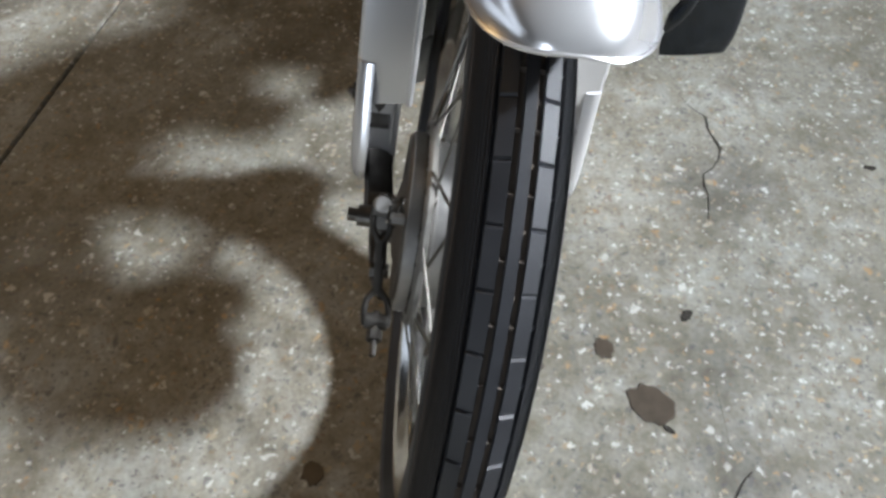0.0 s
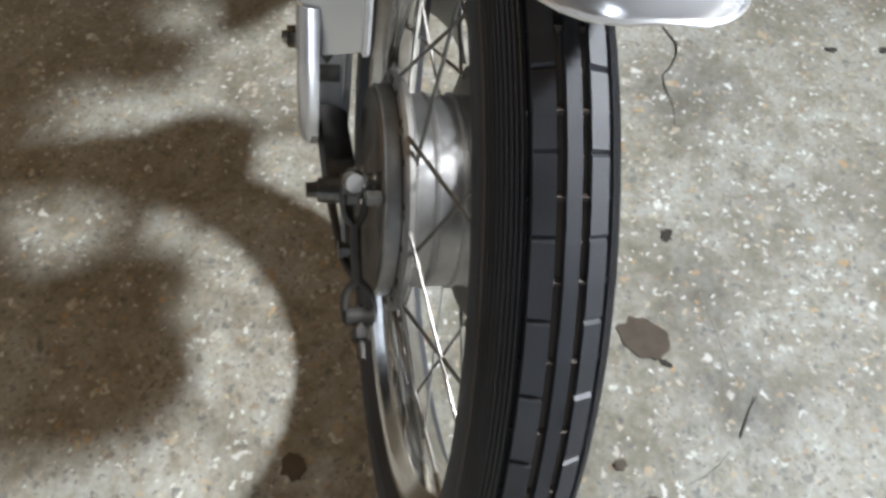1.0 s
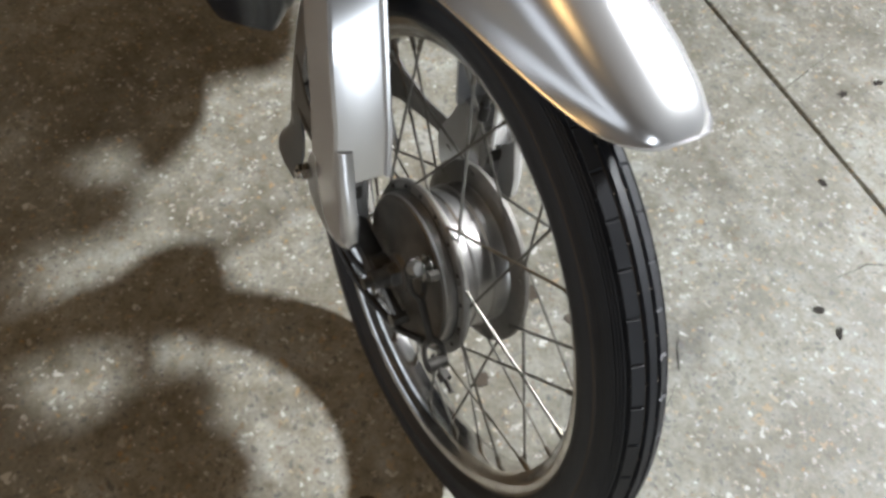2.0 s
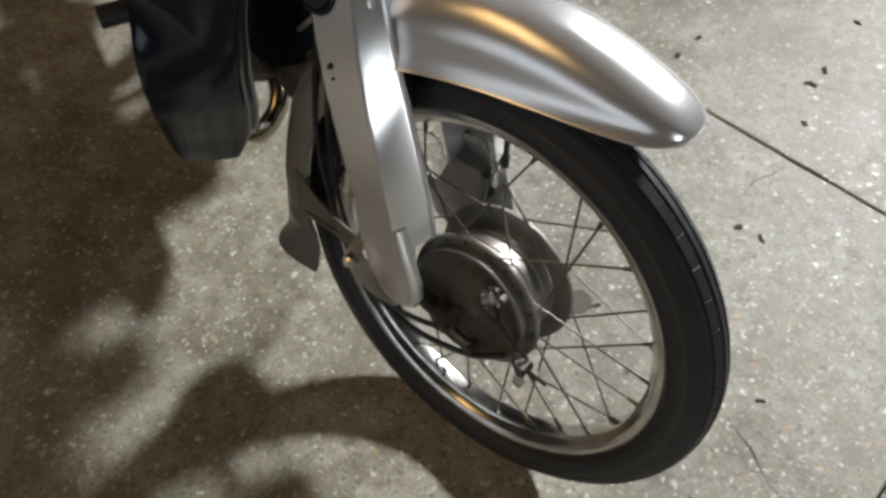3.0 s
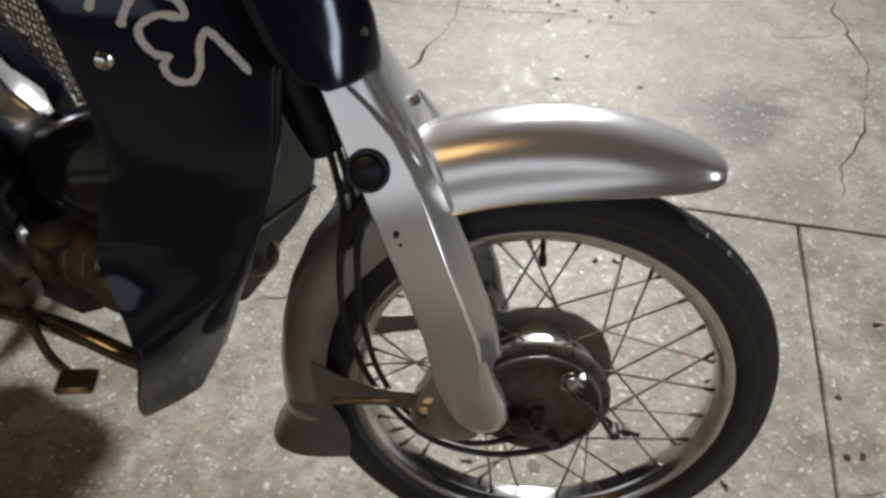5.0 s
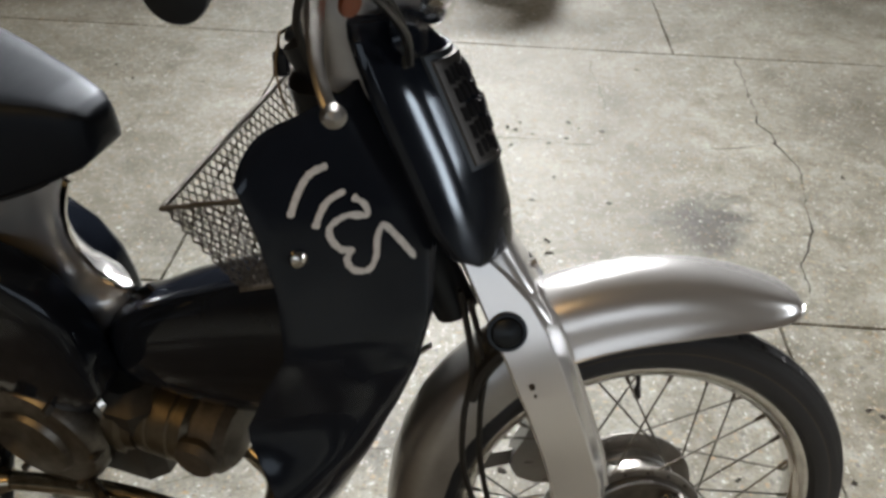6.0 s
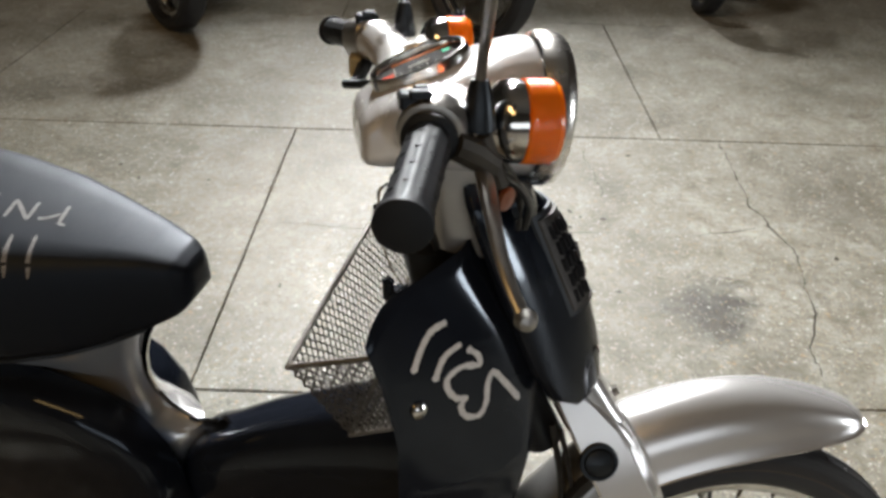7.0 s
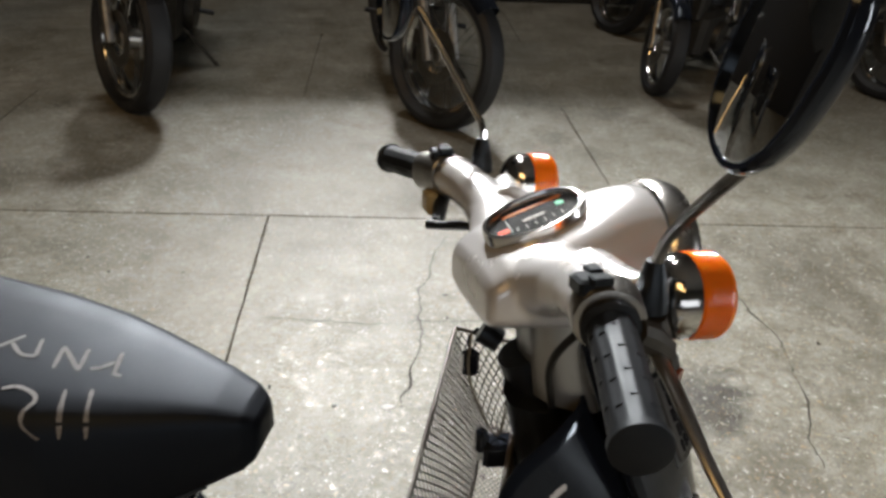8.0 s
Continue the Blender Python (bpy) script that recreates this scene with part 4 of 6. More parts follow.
def front_cover():
    """Black cover in front of the steering head, with chamfered edges and a slotted badge plate."""
    prow_z, prow = (0.386, 0.397, 0.43, 0.490, 0.546, 0.580, 0.600, 0.611, 0.616), (0.024, 0.027, 0.036, 0.044, 0.046, 0.037, 0.028, 0.020, 0.014)

    def front(y, z):
        """How far forward the nose stands at this height and distance from the middle."""
        return -0.180 - 0.416 * (z - 0.398) + lerp(z, prow_z, prow) * (1 - (min(abs(y), 0.052) / 0.052) ** 1.7)

    rings = []
    for z, k in ((0.386, 0.93), (0.3895, 0.98), (0.397, 1.0), (0.43, 1.0), (0.490, 1.0), (0.546, 0.98), (0.580, 0.93), (0.600, 0.86), (0.611, 0.74), (0.616, 0.58)):
        ridge = front(0.052, z)
        shape = [(ridge - 0.045, -0.067), (ridge - 0.039, -0.0740), (ridge - 0.031, -0.0750), (ridge - 0.0125, -0.0640), (ridge - 0.0015, -0.0535)] + [(front(y, z), -y) for y in (0.050, 0.043, 0.034, 0.025, 0.016, 0.008, 0.0)]
        shape += [(a, -b) for a, b in reversed(shape[:-1])]
        rings.append([(ridge - 0.02 + (a - ridge + 0.02) * k, b * k, z + (0.012 * (a < ridge - 0.03) if z < 0.4 else 0)) for a, b in shape])
    cover = obj("front_cover", *loft(rings), BLACK_GLOSS, MOTO, STEM, "glossy black plastic fork cover", sharp=18)
    bev = cover.modifiers.new("edge", "BEVEL")
    bev.width, bev.segments, bev.limit_method, bev.angle_limit = 0.003, 3, "ANGLE", radians(16)
    # badge plate, bent round the nose

    def plate(y0, y1, z0, z1, lift):
        rings = []
        steps = max(2, round((y1 - y0) / 0.0033))
        for s in range(steps + 1):
            y = y0 + (y1 - y0) * s / steps
            rings.append([(front(y, z) + d, y, z) for z, d in ((z0, -0.002), (z0, lift), (z1, lift), (z1, -0.002))])
        return loft(rings)

    obj("badge_bed", *plate(-0.042, 0.042, 0.477, 0.582, 0.0012), BLACK_SATIN, cover, sharp=30)
    badge = obj("badge_plate", *plate(-0.038, 0.038, 0.482, 0.577, 0.0028), BADGE, cover, "slotted tarnished metal badge plate", sharp=30)
    for y0, y1, z0, z1 in ((-0.0385, 0.0385, 0.4815, 0.4845), (-0.0385, 0.0385, 0.5740, 0.5770), (-0.0385, -0.0360, 0.4845, 0.5740), (0.0360, 0.0385, 0.4845, 0.5740)):
        obj("badge_rim", *plate(y0, y1, z0, z1, 0.0034), BADGE, badge)
    for row in range(5):
        for k in range(11):
            y = (k - 5) * 0.0062 + 0.0012 * (row % 2)
            z = 0.4880 + 0.0168 * row + 0.0015 * (k % 3)
            if abs(k - 5) + row % 3 > 1:
                obj("slot", *plate(y - 0.0016, y + 0.0016, z, z + 0.0125, 0.0030), DIAL, badge)
    obj("rivet", *rod((front(0.02, 0.425) - 0.002, -0.02, 0.425), (front(0.02, 0.425) + 0.0022, -0.0205, 0.426), 0.0035, n=10), STEEL, cover)
    horn = joined(moved(lathe([(0.0, 0), (0.020, 0), (0.022, 0.004), (0.018, 0.014), (0, 0.018)], 20), along((-0.262, -0.045, 0.600), (-0.232, -0.060, 0.615))))
    obj("cover_knob", *horn, BLACK_GLOSS, cover)
    return cover


front_cover()

# ---- handlebar group, tilted a little on the fork ----
BARS = FRONT @ Matrix.Translation((-0.344, 0, 0.691)) @ Matrix.Rotation(radians(-3.0), 4, "X") @ Matrix.Rotation(radians(5.0), 4, "Z") @ Matrix.Translation((0.35, 0, -0.70))


def nacelle():
    pieces = []
    rings = []
    for x, z0, z1, w, p in ((-0.400, 0.642, 0.672, 0.054, 4), (-0.396, 0.637, 0.681, 0.061, 4), (-0.383, 0.635, 0.692, 0.065, 4), (-0.362, 0.633, 0.703, 0.067, 3.6), (-0.335, 0.628, 0.712, 0.067, 3.0), (-0.30, 0.620, 0.725, 0.0665, 2.5), (-0.275, 0.612, 0.734, 0.066, 2.1), (-0.262, 0.610, 0.737, 0.066, 2.0), (-0.246, 0.611, 0.737, 0.0655, 2.0)):
        rings.append([(x, b, (z0 + z1) / 2 + a) for a, b in oval(36, (z1 - z0) / 2, w, p)])
    pieces.append(loft(rings))
    for s in (-1, 1):
        arm = []
        for y, x, z, rx, rz in ((0.02, -0.342, 0.668, 0.042, 0.030), (0.06, -0.343, 0.676, 0.040, 0.028), (0.09, -0.347, 0.688, 0.027, 0.023), (0.12, -0.352, 0.697, 0.022, 0.0205), (0.15, -0.357, 0.702, 0.0215, 0.0200), (0.185, -0.364, 0.704, 0.0215, 0.0205)):
            arm.append([(x + a, s * y, z + b) for a, b in oval(24, rx, rz, 2.2)])
        pieces.append(loft(arm))
        stub = []
        for y, x, z, r in ((0.09, -0.335, 0.694, 0.024), (0.115, -0.326, 0.695, 0.019), (0.135, -0.324, 0.699, 0.016), (0.150, -0.318, 0.701, 0.015)):
            stub.append([(x + a, s * y, z + b) for a, b in oval(20, r, r)])
        pieces.append(loft(stub))
    skirt = []
    for z, x, rx, ry in ((0.66, -0.333, 0.040, 0.045), (0.63, -0.333, 0.040, 0.044), (0.60, -0.331, 0.039, 0.042), (0.575, -0.329, 0.038, 0.041), (0.548, -0.326, 0.036, 0.040)):
        skirt.append([(x + 0.020 + a, b, z - 0.25 * a) for a, b in oval(28, rx, ry, 2.6)])
    obj("lower_casing", *loft(skirt), SILVER_WORN_SHADED, MOTO, BARS, "grey lower handlebar casing", sharp=60)
    ob = obj("handlebar_cover", *joined(*pieces), SILVER_PLASTIC, MOTO, BARS, "silver painted handlebar and headlight casing")
    return melt(ob, 0.0026, 4)


nacelle()


def headlight():
    tilt = Matrix.Translation((-0.255, 0, 0.673)) @ Matrix.Rotation(radians(4), 4, "Y") @ AXIS_X
    bezel = [(0.0665, 0.006), (0.0690, 0.010), (0.0695, 0.022), (0.0675, 0.030), (0.0640, 0.0335), (0.0590, 0.0330), (0.0585, 0.028), (0.0640, 0.020), (0.0640, 0.007)]
    lamp = obj("headlight", *moved(lathe(bezel, 64, True), tilt), SATIN_CHROME, MOTO, BARS, "round headlight with a chrome bezel")
    glass = [(0.0600, 0.026), (0.0590, 0.030), (0.050, 0.0365), (0.034, 0.0410), (0.016, 0.0432), (0.0, 0.0440), (0.0, 0.0410), (0.016, 0.0402), (0.034, 0.038), (0.050, 0.0335), (0.0575, 0.026)]
    lens = obj("headlight_glass", *moved(lathe(glass, 48), tilt), GLASS, lamp)
    lens.visible_shadow = False
    obj("reflector", *moved(lathe([(0.059, 0.022), (0.050, 0.004), (0.032, -0.014), (0.012, -0.022), (0.0, -0.022)], 48), tilt), CHROME, lamp)
    obj("bulb", *moved(lathe([(0.006, -0.02), (0.008, -0.004), (0.005, 0.004), (0, 0.006)], 16), tilt), GLASS, lamp)


headlight()


def indicator(side):
    y = side * 0.156
    tilt = Matrix.Translation((-0.318, y, 0.703)) @ Matrix.Rotation(radians(2), 4, "Y") @ AXIS_X @ Matrix.Diagonal((0.86, 0.86, 0.86, 1))
    body = [(0.0, -0.004), (0.016, -0.003), (0.026, 0.002), (0.0325, 0.009), (0.0345, 0.016), (0.0348, 0.0255), (0.0330, 0.0265), (0.0, 0.0265)]
    ob = obj("indicator", *moved(lathe(body, 40), tilt), CHROME, MOTO, BARS, "chrome turn indicator with an amber lens")
    lens = [(0.0, 0.0262), (0.0335, 0.0262), (0.0352, 0.0275), (0.0352, 0.030)]
    for k in range(10):
        lens += [(0.0355, 0.031 + 0.002 * k), (0.0352, 0.0316 + 0.002 * k), (0.0355, 0.0322 + 0.002 * k)]
    lens += [(0.0350, 0.052), (0.0328, 0.0555), (0.026, 0.0575), (0.013, 0.0585), (0.0, 0.059)]
    obj("amber_lens", *moved(lathe(lens, 40), tilt), AMBER, ob, "ribbed amber plastic lens")


for s in (-1, 1):
    indicator(s)


def speedometer():
    tilt = Matrix.Translation((-0.344, 0.0, 0.7130)) @ Matrix.Rotation(radians(8), 4, "X") @ Matrix.Rotation(radians(-22), 4, "Y") @ Matrix.Rotation(radians(-90), 4, "Z")

    def tear(scale, z):
        pts = []
        for k in range(48):
            a = 2 * math.pi * k / 48
            c, s = math.cos(a), math.sin(a)
            rx, ry = 0.0300, 0.042
            # blunt ends, the front side rounder than the rear
            x, y = rx * math.copysign(abs(c) ** 0.75, c), ry * math.copysign(abs(s) ** 0.8, s)
            x *= 1.0 - 0.18 * (y / ry) ** 2
            pts.append((x * scale + (0.0), y * scale * (1 if scale > 0.99 else (ry - (1 - scale) * rx * 1.0) / (ry * scale) if scale else 1), z))
        return pts

    dial = obj("speedometer", *moved(loft([tear(1.08, -0.020), tear(1.08, 0.002), tear(1.04, 0.0065), tear(0.96, 0.0070), tear(0.92, 0.0052), tear(0.91, -0.001)], cap=False), tilt), RIM_CHROME, MOTO, BARS, "oblong speedometer with a dull chrome ring", sharp=50)
    obj("dial_face", *moved(loft([tear(0.90, -0.0020), tear(0.90, 0.0008)]), tilt), DIAL, dial)
    cover = obj("dial_glass", *moved(loft([tear(0.93, 0.0036), tear(0.93, 0.0048)]), tilt), DIAL_GLASS, dial)
    cover.visible_shadow = False

    def mark(name, x0, x1, y0, y1, mat):
        obj(name, *moved(block(x0, x1, y0, y1, 0.0007, 0.0013, 0.0002), tilt), mat, dial)

    mark("dial_band", -0.0195, -0.0155, -0.024, 0.030, DIAL_ORANGE)
    mark("dial_lamp", -0.010, -0.004, 0.022, 0.029, DIAL_GREEN)
    mark("dial_lamp", 0.001, 0.008, -0.034, -0.024, DIAL_RED)
    mark("dial_needle", -0.012, 0.010, -0.0230, -0.0220, DIAL_WHITE)
    for k in range(6):
        mark("dial_tick", 0.006, 0.011 + 0.001 * (k % 2), -0.018 + 0.008 * k, -0.0170 + 0.008 * k, DIAL_WHITE)
    mark("dial_counter", -0.003, 0.001, -0.010, 0.010, DIAL_WHITE)


speedometer()


def grip(side):
    a = Vector((-0.3645, side * 0.190, 0.7030))
    b = Vector((-0.397, -0.301, 0.684)) if side < 0 else Vector((-0.405, 0.326, 0.694))
    m = along(a, b)
    length = (b - a).length
    n, rings = 48, []
    for s, r in ((0.0, 0.0180), (0.004, 0.0190), (0.008, 0.0190), (0.010, 0.0152), (0.014, 0.0148), (0.050, 0.0146), (0.095, 0.0148), (length - 0.008, 0.0150), (length - 0.006, 0.0172), (length - 0.001, 0.0172), (length, 0.0160)):
        ring = []
        for k in range(n):
            t = 2 * math.pi * k / n
            ridge = 0.0006 if (0.012 < s < length - 0.009 and k % 4 < 2) else 0.0
            ring.append(((r + ridge) * math.cos(t), s, (r + ridge) * math.sin(t)))
        rings.append(ring)
    ob = obj("handgrip", *moved(loft(rings), m), GRIP, MOTO, BARS, "black rubber handgrip with raised dashes", sharp=40)
    dash = block(-0.0022, 0.0022, -0.0006, 0.0006, -0.0005, 0.0006, 0.0002)
    rows = (0.024, 0.046, 0.068, 0.090) if side < 0 else (0.068, 0.090, 0.112)
    for k in range(10):
        t = 2 * math.pi * (k + 0.4) / 10
        for s in rows:
            c = Vector((0.0150 * math.cos(t), s + 0.006 * (k % 2), 0.0150 * math.sin(t)))
            turn = m @ Matrix.Translation(c) @ Matrix.Rotation(math.pi / 2 - t, 4, "Y")
            obj("grip_dash", *moved(dash, turn), GRIP, ob)
    collar = [(0.0222, -0.022), (0.0238, -0.020), (0.0238, -0.003), (0.0225, 0.0), (0.018, 0.0015), (0.016, 0.001)]
    knob_y = -0.176 if side < 0 else 0.206
    if side < 0:
        obj("throttle_housing", *moved(lathe(collar, 32), m), ALUMINIUM, MOTO, BARS, "polished throttle housing")
    else:
        box = []
        for s, r in ((-0.012, 0.0195), (-0.010, 0.0212), (0.0, 0.0216), (0.001, 0.0206), (0.0025, 0.0206), (0.0035, 0.0216), (0.044, 0.0212), (0.049, 0.0200), (0.052, 0.0175), (0.052, 0.0150)):
            box.append([(p, s, q) for p, q in oval(36, r, r, 2.7)])
        obj("switch_housing", *moved(loft(box), m), ALUMINIUM, MOTO, BARS, "bare metal switch housing", sharp=40)
    # switch block on top
    knob = joined(block(-0.384, -0.360, knob_y - 0.010, knob_y + 0.010, 0.718, 0.7295, 0.002), block(-0.378, -0.364, knob_y - 0.016, knob_y - 0.006, 0.727, 0.733, 0.001), block(-0.372, -0.362, knob_y + 0.004, knob_y + 0.016, 0.727, 0.7315, 0.001))
    obj("switch_knob", *knob, BLACK_SATIN, MOTO, BARS, "black plastic switch knob")


for s in (-1, 1):
    grip(s)


def brake_lever():
    bracket = joined(tube([(-0.350, -0.196, 0.698), (-0.336, -0.190, 0.690), (-0.320, -0.184, 0.678)], [0.010, 0.011, 0.009], 10, 4), rod((-0.328, -0.184, 0.700), (-0.314, -0.184, 0.664), 0.0065, n=10))
    obj("lever_bracket", *bracket, DARK_CAST, MOTO, BARS, "black lever bracket")
    lever = tube([(-0.328, -0.184, 0.678), (-0.329, -0.205, 0.672), (-0.331, -0.235, 0.660), (-0.331, -0.262, 0.645), (-0.328, -0.280, 0.631), (-0.324, -0.289, 0.621)], [0.0062, 0.0068, 0.0060, 0.0052, 0.0047, 0.0050], 12, 5, 0.62)
    ball = moved(lathe([(0.0, -0.008), (0.0052, -0.006), (0.0075, 0.0), (0.0052, 0.006), (0.0, 0.008)], 16), Matrix.Translation((-0.322, -0.291, 0.617)))
    obj("brake_lever", *joined(lever, ball), ALUMINIUM, MOTO, BARS, "worn alloy front brake lever with a ball end")
    obj("reflector_disc", *moved(lathe([(0.0, 0.0), (0.0085, 0.0), (0.009, 0.002), (0.0085, 0.004), (0.0, 0.005)], 24), along((-0.2896, -0.1190, 0.9387), (-0.262, -0.147, 0.935))), DULL_AMBER, MOTO, None, "small dull amber side reflector")
    left = joined(tube([(-0.368, 0.196, 0.690), (-0.378, 0.180, 0.678), (-0.386, 0.156, 0.670), (-0.392, 0.144, 0.668)], [0.008, 0.008, 0.007, 0.006], 10, 4), tube([(-0.401, 0.141, 0.668), (-0.388, 0.130, 0.669), (-0.374, 0.118, 0.672), (-0.360, 0.106, 0.673)], [0.0065, 0.0058, 0.0062, 0.0045], 10, 4, 0.8))
    obj("choke_lever", *left, BLACK_SATIN, MOTO, BARS, "black plastic lever under the left grip")
    obj("lever_tab", *block(-0.393, -0.380, 0.178, 0.206, 0.664, 0.688, 0.003), CREAM, MOTO, BARS, "yellowed plastic tab under the switch housing")


brake_lever()


def mirror(side):
    """A stalk mirror; its places are given in the fork's own frame."""
    if side < 0:
        base, c = Vector((-0.308, -0.172, 0.703)), Vector((-0.330, -0.304, 0.887))
        line = [(-0.308, -0.172, 0.732), (-0.308, -0.181, 0.752), (-0.309, -0.206, 0.778), (-0.312, -0.246, 0.810), (-0.312, -0.283, 0.842), (-0.306, -0.296, 0.872)]
        facing, up = Vector((-0.96, 0.09, 0.23)).normalized(), Vector((0.2, -0.34, 0.92))
    else:
        base, c = Vector((-0.344, 0.190, 0.690)), Vector((-0.432, 0.276, 0.864))
        line = [(-0.344, 0.190, 0.715), (-0.344, 0.194, 0.735), (-0.352, 0.204, 0.752), (-0.378, 0.236, 0.800), (-0.404, 0.262, 0.846)]
        facing, up = Vector((-0.97, -0.22, 0.06)).normalized(), Vector((0.0, 0.10, 1))
    boot = obj("mirror_boot", *moved(lathe([(0.0, 0.0), (0.0125, 0.0), (0.0115, 0.010), (0.0085, 0.026), (0.0060, 0.034), (0.0, 0.035)], 20), Matrix.Translation(base) @ AXIS_Z), BLACK_SATIN, MOTO, FRONT, "black rubber mirror boot")
    obj("mirror_stalk", *tube(line, 0.0040, 10, 5), STEEL if side < 0 else CHROME, boot, "thin metal mirror stalk")
    sidev = up.cross(facing).normalized()
    upv = facing.cross(sidev).normalized()
    m = Matrix(((sidev.x, facing.x, upv.x, c.x), (sidev.y, facing.y, upv.y, c.y), (sidev.z, facing.z, upv.z, c.z), (0, 0, 0, 1)))

    def ring(rx, rz, d):
        return [(a, d, b) for a, b in oval(40, rx, rz, 2.3)]

    shell = loft([ring(0.020, 0.028, -0.016), ring(0.033, 0.043, -0.014), ring(0.040, 0.051, -0.009), ring(0.0430, 0.0545, -0.003), ring(0.0430, 0.0545, 0.001), ring(0.0415, 0.0530, 0.003), ring(0.0395, 0.0510, 0.003), ring(0.0390, 0.0505, 0.0005)])
    head = obj("mirror_head", *moved(shell, m), BLACK_GLOSS, MOTO, FRONT, "oval black rear-view mirror")
    obj("mirror_glass", *moved(loft([ring(0.0388, 0.0503, 0.0008), ring(0.0388, 0.0503, 0.0020), ring(0.0375, 0.0490, 0.0028)]), m), MIRROR, head)


for s in (-1, 1):
    mirror(s)


def stem_and_keys():
    obj("steering_stem", *joined(rod((-0.205, 0, 0.30), (-0.345, 0, 0.585), 0.024, n=20)), BLACK_SATIN, MOTO, STEM, "black steering stem tube")
    near = STEM @ Matrix.Translation((0.022, 0.0, -0.018))
    obj("ignition_lock", *rod((-0.372, 0.060, 0.580), (-0.390, 0.066, 0.590), 0.012, n=16), BLACK_SATIN, MOTO, near, "black ignition lock")
    tag = joined(block(-0.408, -0.392, 0.052, 0.066, 0.546, 0.572, 0.003), tube([(-0.392, 0.066, 0.592), (-0.402, 0.062, 0.584), (-0.401, 0.058, 0.570)], 0.0014, 6, 4))
    obj("key_fob", *tag, BLACK_GLOSS, MOTO, near, "black key fob hanging from the lock")
    obj("fob_cord", *tube([(-0.400, 0.060, 0.590), (-0.404, 0.045, 0.555), (-0.392, 0.028, 0.520), (-0.378, 0.020, 0.500), (-0.368, 0.035, 0.520), (-0.362, 0.045, 0.560)], 0.0013, 6, 5), BRASSY, MOTO, near, "thin brown cord")
    obj("bracket_clip", *joined(block(-0.392, -0.352, 0.004, 0.030, 0.424, 0.450, 0.004), block(-0.398, -0.386, 0.010, 0.024, 0.438, 0.462, 0.003)), BLACK_GLOSS, MOTO, STEM @ Matrix.Translation((0.02, 0.0, 0.03)), "black plastic clip behind the stem")


stem_and_keys()


def cables():
    runs = (
        ([(0.075, -0.056, -0.018), (0.035, -0.064, -0.042), (-0.040, -0.070, -0.052), (-0.110, -0.068, -0.030), (-0.165, -0.058, 0.030), (-0.195, -0.052, 0.110), (-0.198, -0.050, 0.190), (-0.190, -0.050, 0.260), (-0.205, -0.048, 0.350)], 0.0036),
        ([(-0.005, -0.060, -0.034), (-0.060, -0.070, -0.036), (-0.120, -0.064, -0.010), (-0.160, -0.056, 0.050), (-0.178, -0.052, 0.130), (-0.180, -0.050, 0.200), (-0.178, -0.050, 0.260), (-0.195, -0.048, 0.340)], 0.0034),
    )
    for line, r in runs:
        obj("control_cable", *tube(line, r, 8, 6), CABLE, MOTO, FORK, "black sheathed control cable")
    obj("cable_boot", *tube([(-0.190, -0.050, 0.215), (-0.182, -0.05, 0.245), (-0.165, -0.055, 0.275), (-0.150, -0.06, 0.295)], [0.006, 0.009, 0.009, 0.007], 10, 4), CABLE, MOTO, FORK, "ribbed black cable boot")
    for line in ([(-0.330, -0.150, 0.690), (-0.300, -0.110, 0.665), (-0.270, -0.075, 0.620), (-0.265, -0.06, 0.580)], [(-0.318, -0.184, 0.676), (-0.290, -0.150, 0.650), (-0.268, -0.100, 0.615), (-0.262, -0.07, 0.585)], [(-0.33, -0.12, 0.68), (-0.35, -0.075, 0.62), (-0.335, -0.045, 0.56)]):
        obj("control_cable", *tube(line, 0.0034, 8, 6), CABLE, MOTO, BARS, "black sheathed control cable")
    for side in (-1, 1):
        tab = [(-0.238, 0.058), (-0.205, 0.042), (-0.165, 0.034), (-0.116, 0.036), (-0.116, 0.012), (-0.165, 0.008), (-0.205, 0.000), (-0.236, -0.014)]
        rings = [[(x, side * (lerp(x, (-0.238, -0.116), (0.0505, 0.068)) + d), z) for x, z in tab] for d in (0.0, 0.0025)]
        obj("fender_bracket", *loft(rings), HUB_CAST, MOTO, FORK, "grey pressed mudguard bracket", sharp=40)
    clip = [(-0.235, -0.050, 0.0), (-0.180, -0.062, 0.012), (-0.135, -0.064, 0.020)]
    obj("fender_stay", *tube(clip, 0.0028, 8, 4), STEEL, MOTO, FORK, "thin steel mudguard stay")


cables()

# ---- body: leg shield, tunnel, frame, seat, engine ----
SHIELD_Z = [-0.020, 0.000, 0.030, 0.080, 0.110, 0.150, 0.180, 0.200, 0.215, 0.235, 0.250, 0.300, 0.350, 0.420, 0.480, 0.530, 0.565]
SHIELD_FRONT = [-0.345, -0.336, -0.322, -0.300, -0.287, -0.271, -0.258, -0.250, -0.244, -0.236, -0.230, -0.213, -0.205, -0.211, -0.236, -0.266, -0.285]
SHIELD_HALF = [0.200, 0.205, 0.207, 0.207, 0.207, 0.205, 0.200, 0.194, 0.187, 0.180, 0.174, 0.165, 0.158, 0.149, 0.143, 0.138, 0.134]
SHIELD_BACK = [0.034, 0.036, 0.042, 0.043, 0.045, 0.052, 0.066, 0.082, 0.098, 0.118, 0.128, 0.124, 0.107, 0.103, 0.092, 0.080, 0.074]
SHIELD_IN = [0.130, 0.118, 0.106, 0.100, 0.100, 0.098, 0.096, 0.094, 0.093, 0.091, 0.090, 0.080, 0.060, 0.028, 0.008, 0.006, 0.006]


